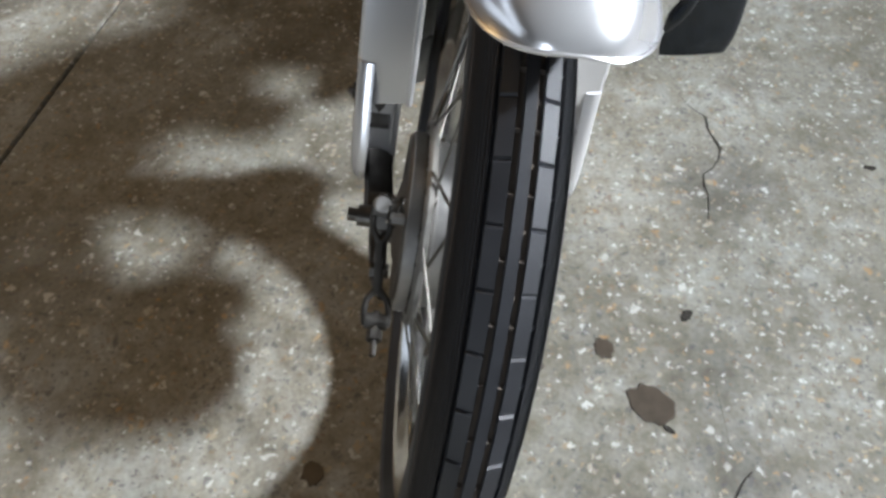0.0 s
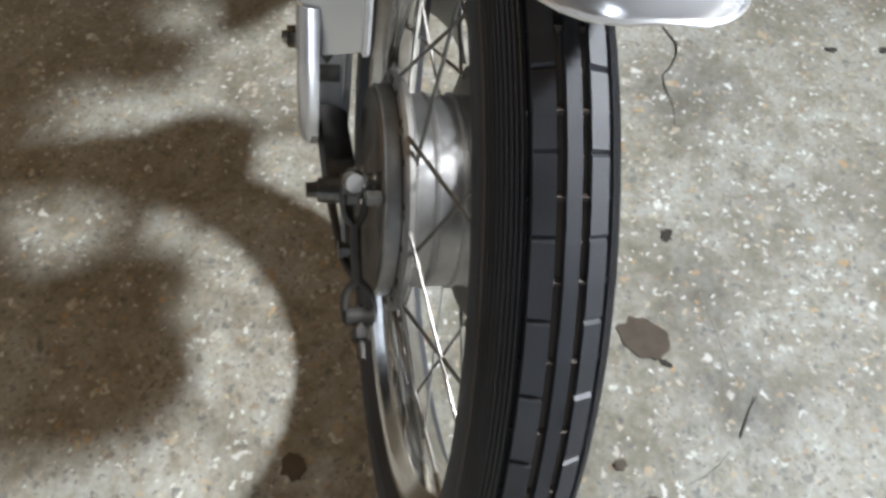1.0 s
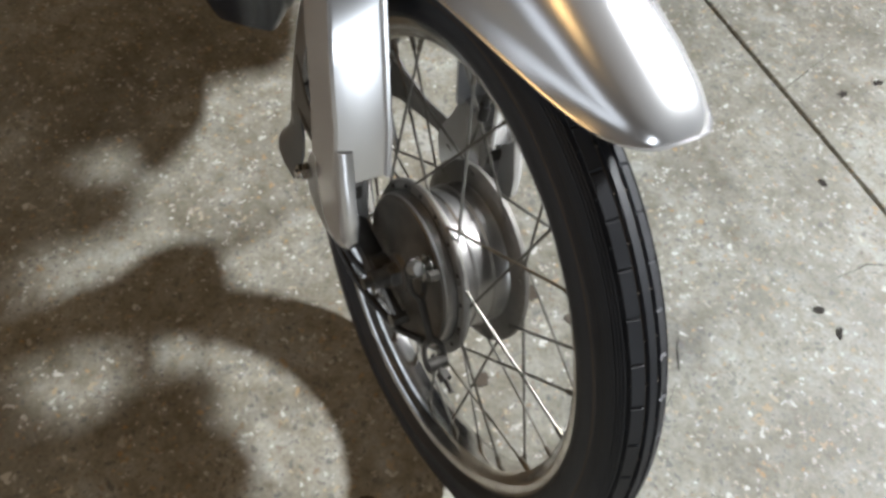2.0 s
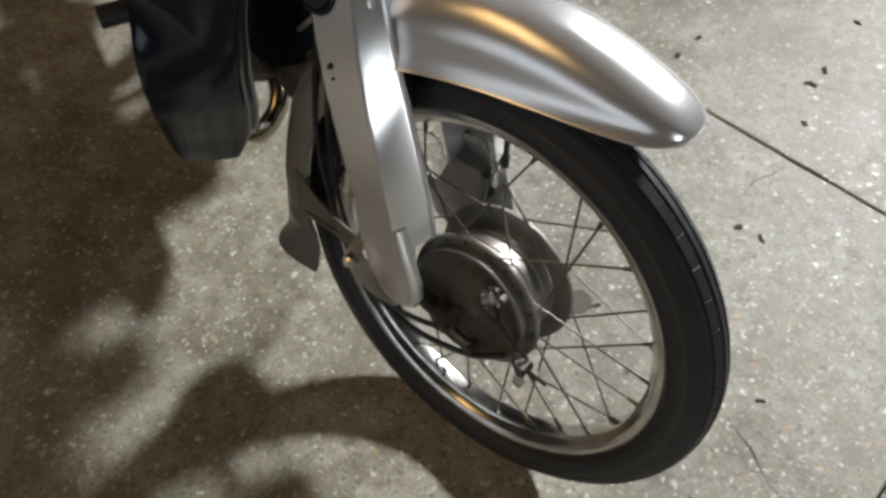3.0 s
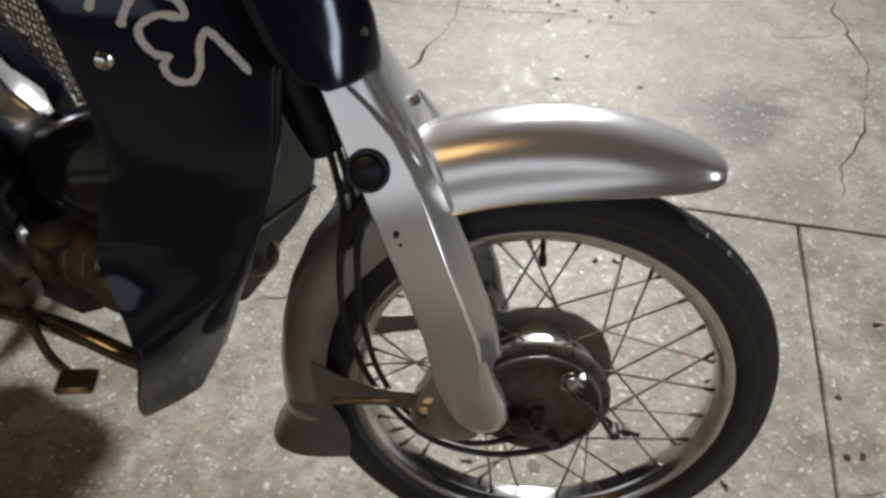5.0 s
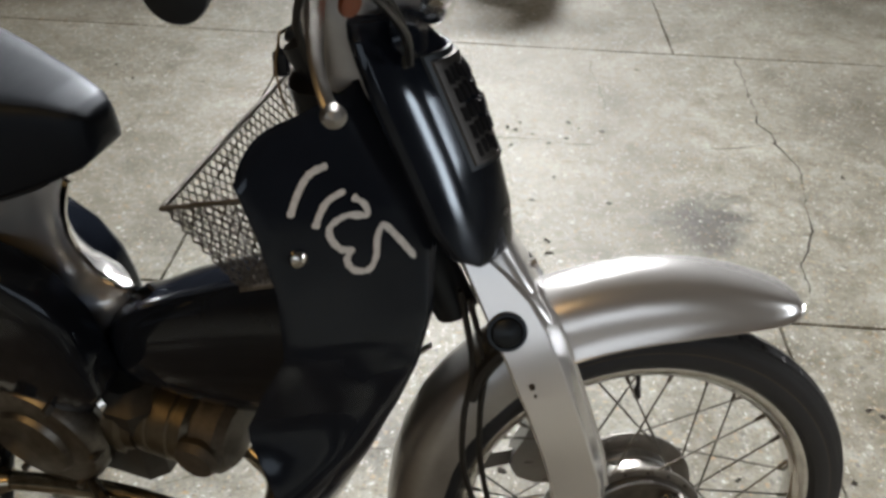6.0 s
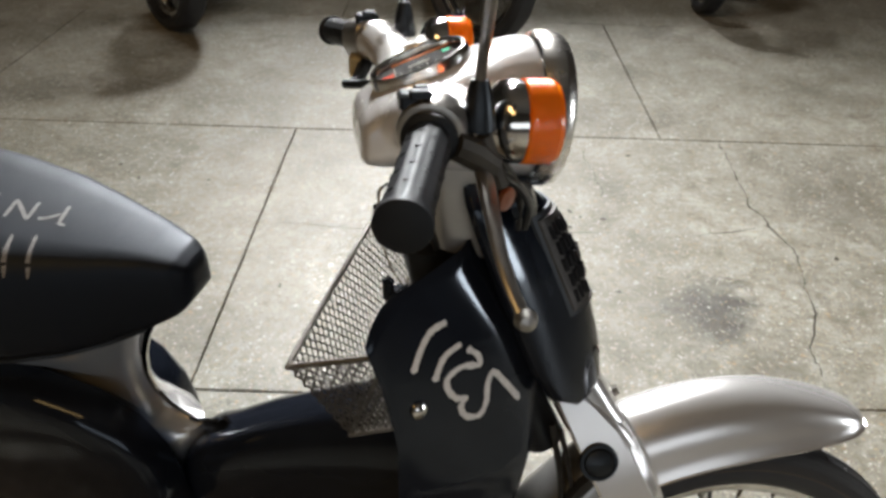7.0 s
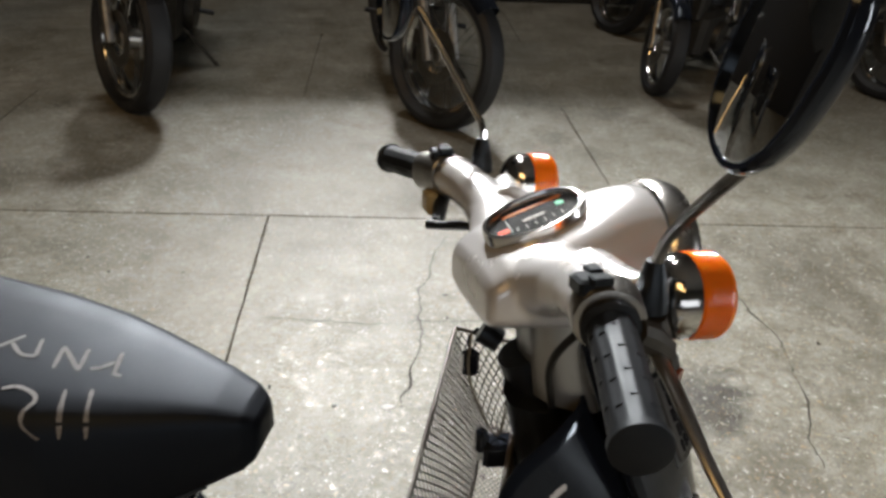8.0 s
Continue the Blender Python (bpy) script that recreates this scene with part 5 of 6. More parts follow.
def shield_point(s, z, off=0.0):
    """A point of the right wing: s runs from 0 at its inner edge to 1 at its outer edge."""
    half, inn = lerp(z, SHIELD_Z, SHIELD_HALF), lerp(z, SHIELD_Z, SHIELD_IN)
    y = inn + (half - inn) * s
    t = max(0.0, (y - max(inn, 0.03)) / (half - max(inn, 0.03)))
    crest = 0.572 - 0.018 * s - 0.030 * max(0.0, (s - 0.70) / 0.30) ** 2.5
    if z > 0.40:
        z = 0.40 + (z - 0.40) * (crest - 0.40) / 0.165
        half, inn = lerp(z, SHIELD_Z, SHIELD_HALF), lerp(z, SHIELD_Z, SHIELD_IN)
        y = inn + (half - inn) * s
        t = max(0.0, (y - max(inn, 0.03)) / (half - max(inn, 0.03)))
    x = lerp(z, SHIELD_Z, SHIELD_FRONT) - lerp(z, SHIELD_Z, SHIELD_BACK) * t**1.35
    x -= 0.011 * max(0.0, (0.13 - s) / 0.13) ** 2  # the inner edge is rolled back
    return Vector((x + off, -y + off * 0.5, z))


def leg_shield():
    zs = sorted(set(list(np.linspace(-0.02, 0.565, 44).round(4))))
    ss = [0, 0.015, 0.03, 0.045, 0.06, 0.075, 0.09, 0.11, 0.13, 0.16] + [k / 20 for k in range(4, 21)]
    for side in (-1, 1):
        def cut(z):  # the left wing stands clear of the fork
            return 0.0 if side < 0 else lerp(z, (-0.02, 0.07), (0.12, 0.55))

        outer = [[shield_point(cut(z) + (1 - cut(z)) * s, z) for s in ss] for z in zs]
        inner = [[shield_point(cut(z) + (1 - cut(z)) * s, z, -0.004) for s in ss] for z in zs]
        rings = [o + i[::-1] for o, i in zip(outer, inner)]
        piece = loft(rings)
        if side > 0:
            piece = mirrored(([tuple(v) for v in piece[0]], piece[1]))
        wing = obj("leg_shield", *piece, BLACK_GLOSS, MOTO, SHIELD if side < 0 else SHIELD @ Matrix.Translation((0, 0.010, 0.32)) @ Matrix.Rotation(radians(-5), 4, "X") @ Matrix.Translation((0, 0, -0.35)), "glossy black plastic leg shield wing" + (" with a white painted lot mark" if side < 0 else ""), sharp=50)
        fold = [shield_point(cut(z), z, -0.002) for z in np.linspace(0.02, 0.560, 28)]
        obj("rolled_edge", *tube([(p.x, p.y if side < 0 else -p.y, p.z) for p in fold], [0.0045] + [0.0085] * 26 + [0.0040], 14, 2), BLACK_GLOSS, wing)
        if side < 0:
            bolt = shield_point(0.885, 0.4585) + Vector((0.002, -0.001, 0))
            d = Vector((0.75, -0.62, 0.1)).normalized()
            obj("shield_bolt", *moved(lathe([(0.0082, -0.003), (0.0082, 0.0), (0.0074, 0.0024), (0.0046, 0.0044), (0.0, 0.0052)], 20), along(bolt, bolt + d)), CHROME, wing, "domed chrome bolt")
            lot_mark(wing)


def ribbon(points, width, surf, steps=8):
    """A brush stroke: a thin band that follows a surface; points are that surface's own coordinates."""
    flat = smooth_path([(a, b, 0) for a, b in points], steps)
    verts, faces = [], []
    for i, p in enumerate(flat):
        d = (flat[min(i + 1, len(flat) - 1)] - flat[max(i - 1, 0)]).normalized()
        w = width * (0.5 if i in (0, len(flat) - 1) else 1.0) * (0.9 + 0.35 * noise.noise(p * 300))
        c, n = surf(p.x, p.y)
        cx, _ = surf(p.x + d.x * 0.002, p.y + d.y * 0.002)
        t = (cx - c).normalized()
        side = n.cross(t).normalized()
        verts += [c + side * w / 2 + n * 0.0007, c - side * w / 2 + n * 0.0007]
        if i:
            k = 2 * i
            faces.append((k - 2, k - 1, k + 1, k))
    return verts, faces


def wing_surface(y, z):
    """Point and normal of the right wing at its sideways distance y and height z."""
    def at(yy, zz):
        half, inn = lerp(zz, SHIELD_Z, SHIELD_HALF), lerp(zz, SHIELD_Z, SHIELD_IN)
        t = max(0.0, (yy - max(inn, 0.03)) / (half - max(inn, 0.03)))
        return Vector((lerp(zz, SHIELD_Z, SHIELD_FRONT) - lerp(zz, SHIELD_Z, SHIELD_BACK) * t**1.35, -yy, zz))

    p = at(y, z)
    n = (at(y + 0.003, z) - p).cross(at(y, z + 0.003) - p).normalized()
    return p, n if n.x > 0 else -n


def lot_mark(wing):
    """The number 1125, brushed on in white, running downwards across the wing."""
    strokes = MARK_STROKES
    for s in strokes:
        obj("brushed_digit", *ribbon(s, 0.0068, wing_surface), CHALK, wing, "white brushed lot number stroke")


MARK_STROKES = [
    [(0.0845, 0.5196), (0.0983, 0.5170), (0.1111, 0.5052), (0.1235, 0.4882)],
    [(0.0835, 0.4961), (0.0972, 0.4924), (0.1071, 0.4832), (0.1135, 0.4731)],
    [(0.0816, 0.4896), (0.0771, 0.4804), (0.0792, 0.4708), (0.0914, 0.4761), (0.1037, 0.4716), (0.1074, 0.4613), (0.1049, 0.4488), (0.0981, 0.4449)],
    [(0.0972, 0.4467), (0.1043, 0.4374), (0.1032, 0.4260), (0.0943, 0.4221), (0.0858, 0.4318), (0.0794, 0.4477), (0.0711, 0.4565), (0.0657, 0.4413), (0.0596, 0.4158)],
]
leg_shield()


def tunnel():
    rings = []
    for x, top, bottom, w in ((-0.672, 0.168, 0.085, 0.046), (-0.655, 0.185, 0.070, 0.054), (-0.63, 0.199, 0.055, 0.058), (-0.56, 0.238, 0.050, 0.062), (-0.48, 0.280, 0.060, 0.066), (-0.42, 0.308, 0.075, 0.070), (-0.36, 0.338, 0.090, 0.080), (-0.31, 0.365, 0.110, 0.090)):
        c, h = (top + bottom) / 2, (top - bottom) / 2
        rings.append([(x + 0.25 * a * (1 if x < -0.6 else 0.2), b * (1 - 0.25 * max(0, a / h)), c + a) for a, b in oval(32, h, w, 3.2)])
    obj("centre_cover", *loft(rings), BLACK_GLOSS, MOTO, REAR, "scuffed glossy black centre cover", sharp=50)
    obj("head_tube_cover", *loft([[(x + a, b, z) for a, b in oval(24, rx, ry, 2.5)] for x, z, rx, ry in ((-0.285, 0.34, 0.034, 0.048), (-0.290, 0.36, 0.037, 0.05), (-0.32, 0.46, 0.035, 0.045), (-0.345, 0.545, 0.030, 0.040))]), BLACK_SATIN, MOTO, REAR, "black steering head cover")


tunnel()

SEAM = [(-0.615, 0.203), (-0.628, 0.192), (-0.650, 0.187), (-0.672, 0.190), (-0.698, 0.206), (-0.713, 0.230), (-0.719, 0.262), (-0.714, 0.296), (-0.703, 0.325), (-0.690, 0.350)]


def frame_spine():
    rings = []
    for z, xf in ((0.05, -0.665), (0.10, -0.660), (0.14, -0.655), (0.170, -0.650), (0.187, -0.652), (0.195, -0.682), (0.206, -0.698), (0.230, -0.713), (0.262, -0.719), (0.296, -0.714), (0.325, -0.703), (0.35, -0.690), (0.37, -0.682)):
        ring = []
        half = [(0.0, 0.0), (0.006, 0.012), (0.018, 0.026), (0.040, 0.040), (0.075, 0.050), (0.13, 0.060), (0.22, 0.075), (0.34, 0.085), (0.50, 0.088)]
        right = [(xf - d, -w, z) for d, w in half]
        left = [(xf - d, w, z) for d, w in reversed(half[1:])]
        rings.append(right + left)
    spine = obj("frame", *loft(rings), SILVER, MOTO, REAR, "silver pressed-steel frame with a welded seam", sharp=60)
    path = [Vector((x, 0, z)) for x, z in SEAM]
    seam = []
    for i, p in enumerate(path):
        d = (path[min(i + 1, len(path) - 1)] - path[max(i - 1, 0)]).normalized()
        n = Vector((d.z, 0, -d.x))
        n = n if n.x > 0 else -n
        seam.append([p - n * 0.006 + Vector((0, 0.0028, 0)), p + n * 0.006 + Vector((0, 0.0022, 0)), p + n * 0.006 + Vector((0, -0.0022, 0)), p - n * 0.006 + Vector((0, -0.0028, 0))])
    obj("frame_seam", *loft(seam), CHROME, spine, "bright welded seam", sharp=50)
    # black side covers
    for side in (-1, 1):
        edge = [(-0.648, 0.10), (-0.652, 0.165), (-0.662, 0.212), (-0.690, 0.256), (-0.735, 0.285), (-0.80, 0.297), (-0.88, 0.296), (-0.96, 0.27), (-1.02, 0.20), (-1.00, 0.08), (-0.90, 0.03), (-0.76, 0.03), (-0.68, 0.05)]
        cx, cz = -0.83, 0.16
        rings = []
        for k, y in ((1.0, 0.060), (1.0, 0.095), (0.97, 0.104), (0.90, 0.110), (0.70, 0.116), (0.35, 0.119)):
            back, drop = (0.075, 0.055) if side > 0 else (0.0, 0.0)
            rings.append([(cx + (x - cx) * k - back, side * y, cz + (z - cz) * k - drop) for x, z in edge])
        obj("side_cover", *loft(rings), BLACK_GLOSS, MOTO, REAR, "glossy black side cover", sharp=40)


frame_spine()

SEAT_X = [-0.609, -0.6105, -0.615, -0.626, -0.655, -0.69, -0.74, -0.80, -0.88, -0.97, -1.05, -1.10]
SEAT_HALF = [0.010, 0.018, 0.027, 0.036, 0.049, 0.064, 0.086, 0.108, 0.122, 0.128, 0.126, 0.110]
SEAT_TOP = [0.445, 0.452, 0.459, 0.466, 0.474, 0.479, 0.484, 0.490, 0.498, 0.505, 0.510, 0.500]
SEAT_LOW = [0.429, 0.420, 0.410, 0.400, 0.386, 0.370, 0.357, 0.350, 0.345, 0.342, 0.345, 0.37]


def seat():
    rings = []
    xs = list(np.linspace(-0.609, -1.10, 80))
    xs = sorted(set(xs + SEAT_X), reverse=True)
    for x in xs:
        r = lambda v: float(np.interp(-x, [-q for q in SEAT_X], v))  # noqa: E731
        w, t, b = r(SEAT_HALF), r(SEAT_TOP), r(SEAT_LOW)
        h = t - b
        half = [(0.0, t), (0.45 * w, t - 0.001), (0.70 * w, t - 0.03 * h), (0.82 * w, t - 0.08 * h), (0.90 * w, t - 0.17 * h), (0.97 * w, t - 0.38 * h), (1.0 * w, t - 0.62 * h), (0.99 * w, b + 0.12 * h), (0.955 * w, b + 0.02 * h), (0.90 * w, b)]
        rings.append([(x, -y, z) for y, z in half] + [(x, y, z) for y, z in reversed(half[1:])])
    ob = obj("seat", *loft(rings), VINYL, MOTO, REAR, "black vinyl seat with faint chalk writing", sharp=70)
    for s in (-1, 1):
        piping = []
        for x in np.linspace(-0.66, -1.08, 22):
            w, b = (float(np.interp(-x, [-q for q in SEAT_X], v)) for v in (SEAT_HALF, SEAT_LOW))
            piping.append((x, s * w * 0.96, b + 0.003))
        obj("seat_trim", *tube(piping, 0.0030, 8, 2), BLACK_SATIN, ob)

    def top(x, y):
        w, t, b = (float(np.interp(-x, [-q for q in SEAT_X], v)) for v in (SEAT_HALF, SEAT_TOP, SEAT_LOW))
        f, h = abs(y) / w, t - b
        z = t - h * float(np.interp(f, [0, 0.45, 0.70, 0.82, 0.90], [0, 0.008, 0.03, 0.08, 0.17]))
        return Vector((x, y, z)), Vector((0, 0, 1))

    for s in SEAT_STROKES:
        obj("chalk_letter", *ribbon(s, 0.0052, top), CHALK_FAINT, ob, "rubbed white chalk stroke")


SEAT_STROKES = [
    [(-0.769, 0.015), (-0.761, -0.016)],
    [(-0.763, -0.016), (-0.753, -0.017)],
    [(-0.786, -0.017), (-0.778, -0.013), (-0.768, -0.001)],
    [(-0.819, -0.028), (-0.826, 0.004)],
    [(-0.826, 0.004), (-0.795, -0.023)],
    [(-0.795, -0.023), (-0.802, 0.009)],
    [(-0.852, 0.007), (-0.844, -0.018)],
    [(-0.844, -0.018), (-0.858, -0.020), (-0.876, -0.008)],
    [(-0.870, 0.006), (-0.888, -0.022)],
    [(-0.895, -0.022), (-0.905, 0.004), (-0.922, -0.004), (-0.912, -0.018), (-0.930, -0.030)],
    [(-0.769, -0.042), (-0.755, -0.085)],
    [(-0.792, -0.050), (-0.778, -0.092)],
    [(-0.848, -0.067), (-0.835, -0.060), (-0.816, -0.064), (-0.811, -0.073), (-0.816, -0.084), (-0.812, -0.093), (-0.795, -0.097)],
]
seat()


def engine():
    e = obj("engine", *joined(
        block(-0.86, -0.62, -0.085, 0.085, -0.12, 0.055, 0.02),
        moved(lathe([(0.0, -0.10), (0.050, -0.10), (0.062, -0.09), (0.062, 0.09), (0.0, 0.09)], 32), Matrix.Translation((-0.76, 0, -0.04))),
    ), DARK_CAST, MOTO, REAR, "grimy horizontal single-cylinder engine")
    barrel = [(0.0, 0.0), (0.060, 0.0), (0.066, 0.004), (0.066, 0.050), (0.060, 0.056), (0.058, 0.070), (0.0, 0.070)]
    obj("cylinder", *moved(lathe(barrel, 40), Matrix.Translation((-0.715, -0.030, -0.012)) @ AXIS_X), BRASSY, e, "yellowed alloy cylinder ring")
    obj("barrel", *moved(lathe([(0.0, 0.0), (0.054, 0.0), (0.0565, 0.004), (0.0565, 0.020), (0.0545, 0.022), (0.0545, 0.026), (0.0565, 0.028), (0.0565, 0.052), (0.0545, 0.054), (0.0545, 0.058), (0.0565, 0.060), (0.0565, 0.074), (0.050, 0.082), (0.0, 0.082)], 40), Matrix.Translation((-0.646, -0.030, -0.012)) @ AXIS_X), BRASSY, e, "yellowed alloy cylinder barrel")
    obj("cylinder_head", *joined(moved(lathe([(0.0, 0.0), (0.050, 0.0), (0.056, 0.006), (0.056, 0.040), (0.044, 0.052), (0.0, 0.056)], 32), Matrix.Translation((-0.565, -0.030, -0.012)) @ AXIS_X), moved(lathe([(0.0, 0.0), (0.030, 0.0), (0.032, 0.010), (0.026, 0.020), (0.0, 0.022)], 24), along((-0.545, -0.075, -0.006), (-0.545, -0.12, -0.006)))), GRIME_STEEL, e, "grimy cylinder head")
    obj("head_cap", *moved(lathe([(0.0, 0.0), (0.026, 0.0), (0.028, 0.010), (0.022, 0.016), (0.0, 0.018)], 24), along((-0.700, -0.070, 0.030), (-0.700, -0.100, 0.036))), CHROME, e)
    cover = [(0.0, 0.0), (0.092, 0.0), (0.098, 0.006), (0.098, 0.022), (0.090, 0.034), (0.070, 0.040), (0.060, 0.039), (0.055, 0.046), (0.030, 0.050), (0.0, 0.051)]
    obj("clutch_cover", *moved(lathe(cover, 48), along((-0.775, -0.085, -0.020), (-0.775, -0.13, -0.020))), STEEL, e, "oily round clutch cover")
    for k in range(6):
        a = math.pi * k / 3
        obj("cover_bolt", *rod((-0.775 + 0.093 * math.cos(a), -0.100, -0.020 + 0.093 * math.sin(a)), (-0.775 + 0.093 * math.cos(a), -0.126, -0.020 + 0.093 * math.sin(a)), 0.006, n=6), STEEL, e)
    pipe = tube([(-0.500, -0.030, -0.040), (-0.455, -0.050, -0.055), (-0.452, -0.085, -0.085), (-0.492, -0.100, -0.112), (-0.550, -0.104, -0.120), (-0.620, -0.108, -0.112), (-0.72, -0.115, -0.115), (-0.85, -0.130, -0.135)], 0.0145, 14, 6)
    obj("exhaust_pipe", *pipe, TARNISH, MOTO, REAR, "tarnished chrome exhaust pipe")
    obj("exhaust_muffler", *tube([(-0.85, -0.130, -0.135), (-0.92, -0.148, -0.140), (-1.10, -0.150, -0.140), (-1.30, -0.152, -0.120), (-1.40, -0.152, -0.110)], [0.016, 0.032, 0.038, 0.038, 0.028], 20, 4), TARNISH, MOTO, REAR, "long tarnished chrome exhaust muffler")
    pedal = joined(tube([(-0.72, -0.110, -0.105), (-0.680, -0.135, -0.095), (-0.655, -0.148, -0.125), (-0.632, -0.152, -0.142), (-0.605, -0.155, -0.145)], 0.0075, 8, 5), moved(block(-0.028, 0.028, -0.020, 0.020, -0.006, 0.008, 0.005), Matrix.Translation((-0.598, -0.160, -0.142)) @ Matrix.Rotation(radians(28), 4, "Z")))
    obj("brake_pedal", *pedal, STEEL, MOTO, REAR, "rusty steel foot brake pedal")
    for side in (-1, 1):
        peg = joined(rod((-0.90, 0, -0.125), (-0.90, side * 0.13, -0.125), 0.009), rod((-0.895, side * 0.115, -0.120), (-0.91, side * 0.225, -0.115), 0.019, 0.021, 16))
        obj("footpeg", *peg, RUBBER, MOTO, REAR, "black rubber footpeg")
    obj("carburettor", *joined(block(-0.475, -0.365, -0.046, 0.046, 0.0, 0.125, 0.016), rod((-0.42, -0.03, 0.11), (-0.40, -0.03, 0.19), 0.016), moved(lathe([(0.0, 0.0), (0.026, 0.0), (0.028, 0.012), (0.020, 0.02), (0.0, 0.022)], 24), along((-0.42, -0.045, 0.06), (-0.42, -0.08, 0.06)))), DARK_CAST, MOTO, REAR, "dusty carburettor")
    horn = [(0.0, 0.0), (0.030, 0.0), (0.034, 0.004), (0.034, 0.012), (0.028, 0.018), (0.012, 0.020), (0.0, 0.021)]
    disc = obj("horn", *moved(lathe(horn, 32), along((-0.345, -0.020, 0.108), (-0.325, -0.052, 0.112))), STEEL, MOTO, REAR, "round grimy metal horn")
    obj("horn_bracket", *tube([(-0.250, 0.0, 0.226), (-0.285, -0.012, 0.190), (-0.315, -0.020, 0.160), (-0.338, -0.026, 0.136)], [0.005, 0.006, 0.007, 0.009], 8, 4, 0.5), ALUMINIUM, disc, "bent light metal bracket")


engine()


def rear_end():
    """The hind part that carries the bike: wheel, swing arm, mudguard and centre stand."""
    m = BODY @ Matrix.Translation((-1.19, 0, 0.0))
    wheel(MOTO, m, "rear_wheel")
    for side in (-1, 1):
        obj("swing_arm", *joined(tube([(-0.84, side * 0.070, 0.0), (-1.0, side * 0.075, -0.005), (-1.20, side * 0.080, 0.0)], 0.016, 10, 4), rod((-1.19, side * 0.03, 0), (-1.19, side * 0.10, 0), 0.010)), BLACK_SATIN, MOTO, BODY, "black swing arm")
        obj("rear_shock", *rod((-1.17, side * 0.098, 0.03), (-1.04, side * 0.098, 0.30), 0.022, n=16), CHROME, MOTO, BODY, "chrome-covered rear shock absorber")
        top = Vector((-0.86, side * 0.06, -0.06))
        world_top = BODY @ top
        low = BODY.inverted() @ Vector((world_top.x - 0.03, world_top.y + side * 0.07, 0.010))
        obj("stand_leg", *tube([top, top.lerp(low, 0.5) + Vector((0, side * 0.01, 0)), low], 0.010, 10, 4), BLACK_SATIN, MOTO, BODY, "black centre stand leg")
    st = []
    for a in range(-10, 171, 12):
        t = radians(a)
        x, z = -1.19 - 0.305 * math.cos(t), 0.305 * math.sin(t)
        st.append((x, z, -1.19 - 0.245 * math.cos(t), 0.245 * math.sin(t), 0.065, 2.6))
    obj("rear_mudguard", *arch(st, 15, 0.003), SILVER_WORN_SHADED, MOTO, BODY, "silver rear mudguard", sharp=60)


rear_end()


def basket():
    """A black wire basket behind the leg shield, open at the top, of diamond mesh."""
    top = [Vector((-0.430, -0.137, 0.482)), Vector((-0.352, -0.122, 0.500)), Vector((-0.352, 0.122, 0.500)), Vector((-0.436, 0.160, 0.482))]
    low = [Vector((-0.372, -0.100, 0.335)), Vector((-0.338, -0.090, 0.345)), Vector((-0.338, 0.090, 0.345)), Vector((-0.372, 0.110, 0.335))]
    low = [a.lerp(b, 0.72) for a, b in zip(top, low)]
    rim_path = [p for a, b in zip(top, top[1:] + top[:1]) for p in (a.lerp(b, 0.04), a.lerp(b, 0.5), a.lerp(b, 0.96))]
    b = obj("wire_basket", *tube(rim_path + rim_path[:1], 0.0026, 8, 3), WIRE, None, BODY @ Matrix.Translation((0.012, -0.005, -0.004)), sharp=50)
    tagged(b, "black diamond-mesh wire basket fixed behind the leg shield", "basket")
    low_path = [p for a, c in zip(low, low[1:] + low[:1]) for p in (a.lerp(c, 0.04), a.lerp(c, 0.5), a.lerp(c, 0.96))]
    obj("bottom_rim", *tube(low_path + low_path[:1], 0.0020, 6, 3), WIRE, b)

    def mesh_face(p00, p10, p11, p01, across, up, r=0.0008):
        pieces = []

        def at(u, v):
            return p00.lerp(p10, u).lerp(p01.lerp(p11, u), v)

        for k in range(-up, across + 1):
            for sgn in (1, -1):
                pts = []
                for i in range(up + 1):
                    u = (k + i) / across if sgn > 0 else (across - k - i) / across
                    if -1e-6 <= u <= 1 + 1e-6:
                        pts.append(at(u, i / up))
                if len(pts) > 1:
                    a, c = pts[0], pts[-1]
                    d = (c - a).normalized()
                    s = d.cross(Vector((0.3, 0.5, 0.8))).normalized()
                    t = d.cross(s)
                    ring = lambda p: [p + s * r, p + t * r, p - s * r, p - t * r]  # noqa: E731
                    pieces.append(loft([ring(p) for p in pts]))
        return joined(*pieces)

    for name, q, across, up in (("rear_mesh", (low[3], low[0], top[0], top[3]), 30, 8), ("side_mesh", (low[0], low[1], top[1], top[0]), 8, 8), ("side_mesh", (low[2], low[3], top[3], top[2]), 8, 8), ("front_mesh", (low[1], low[2], top[2], top[1]), 29, 8), ("bottom_mesh", (low[0], low[3], low[2], low[1]), 30, 8)):
        obj(name, *mesh_face(q[0], q[1], q[2], q[3], across, up), WIRE, b)


basket()

# ---- other motorcycles behind ----


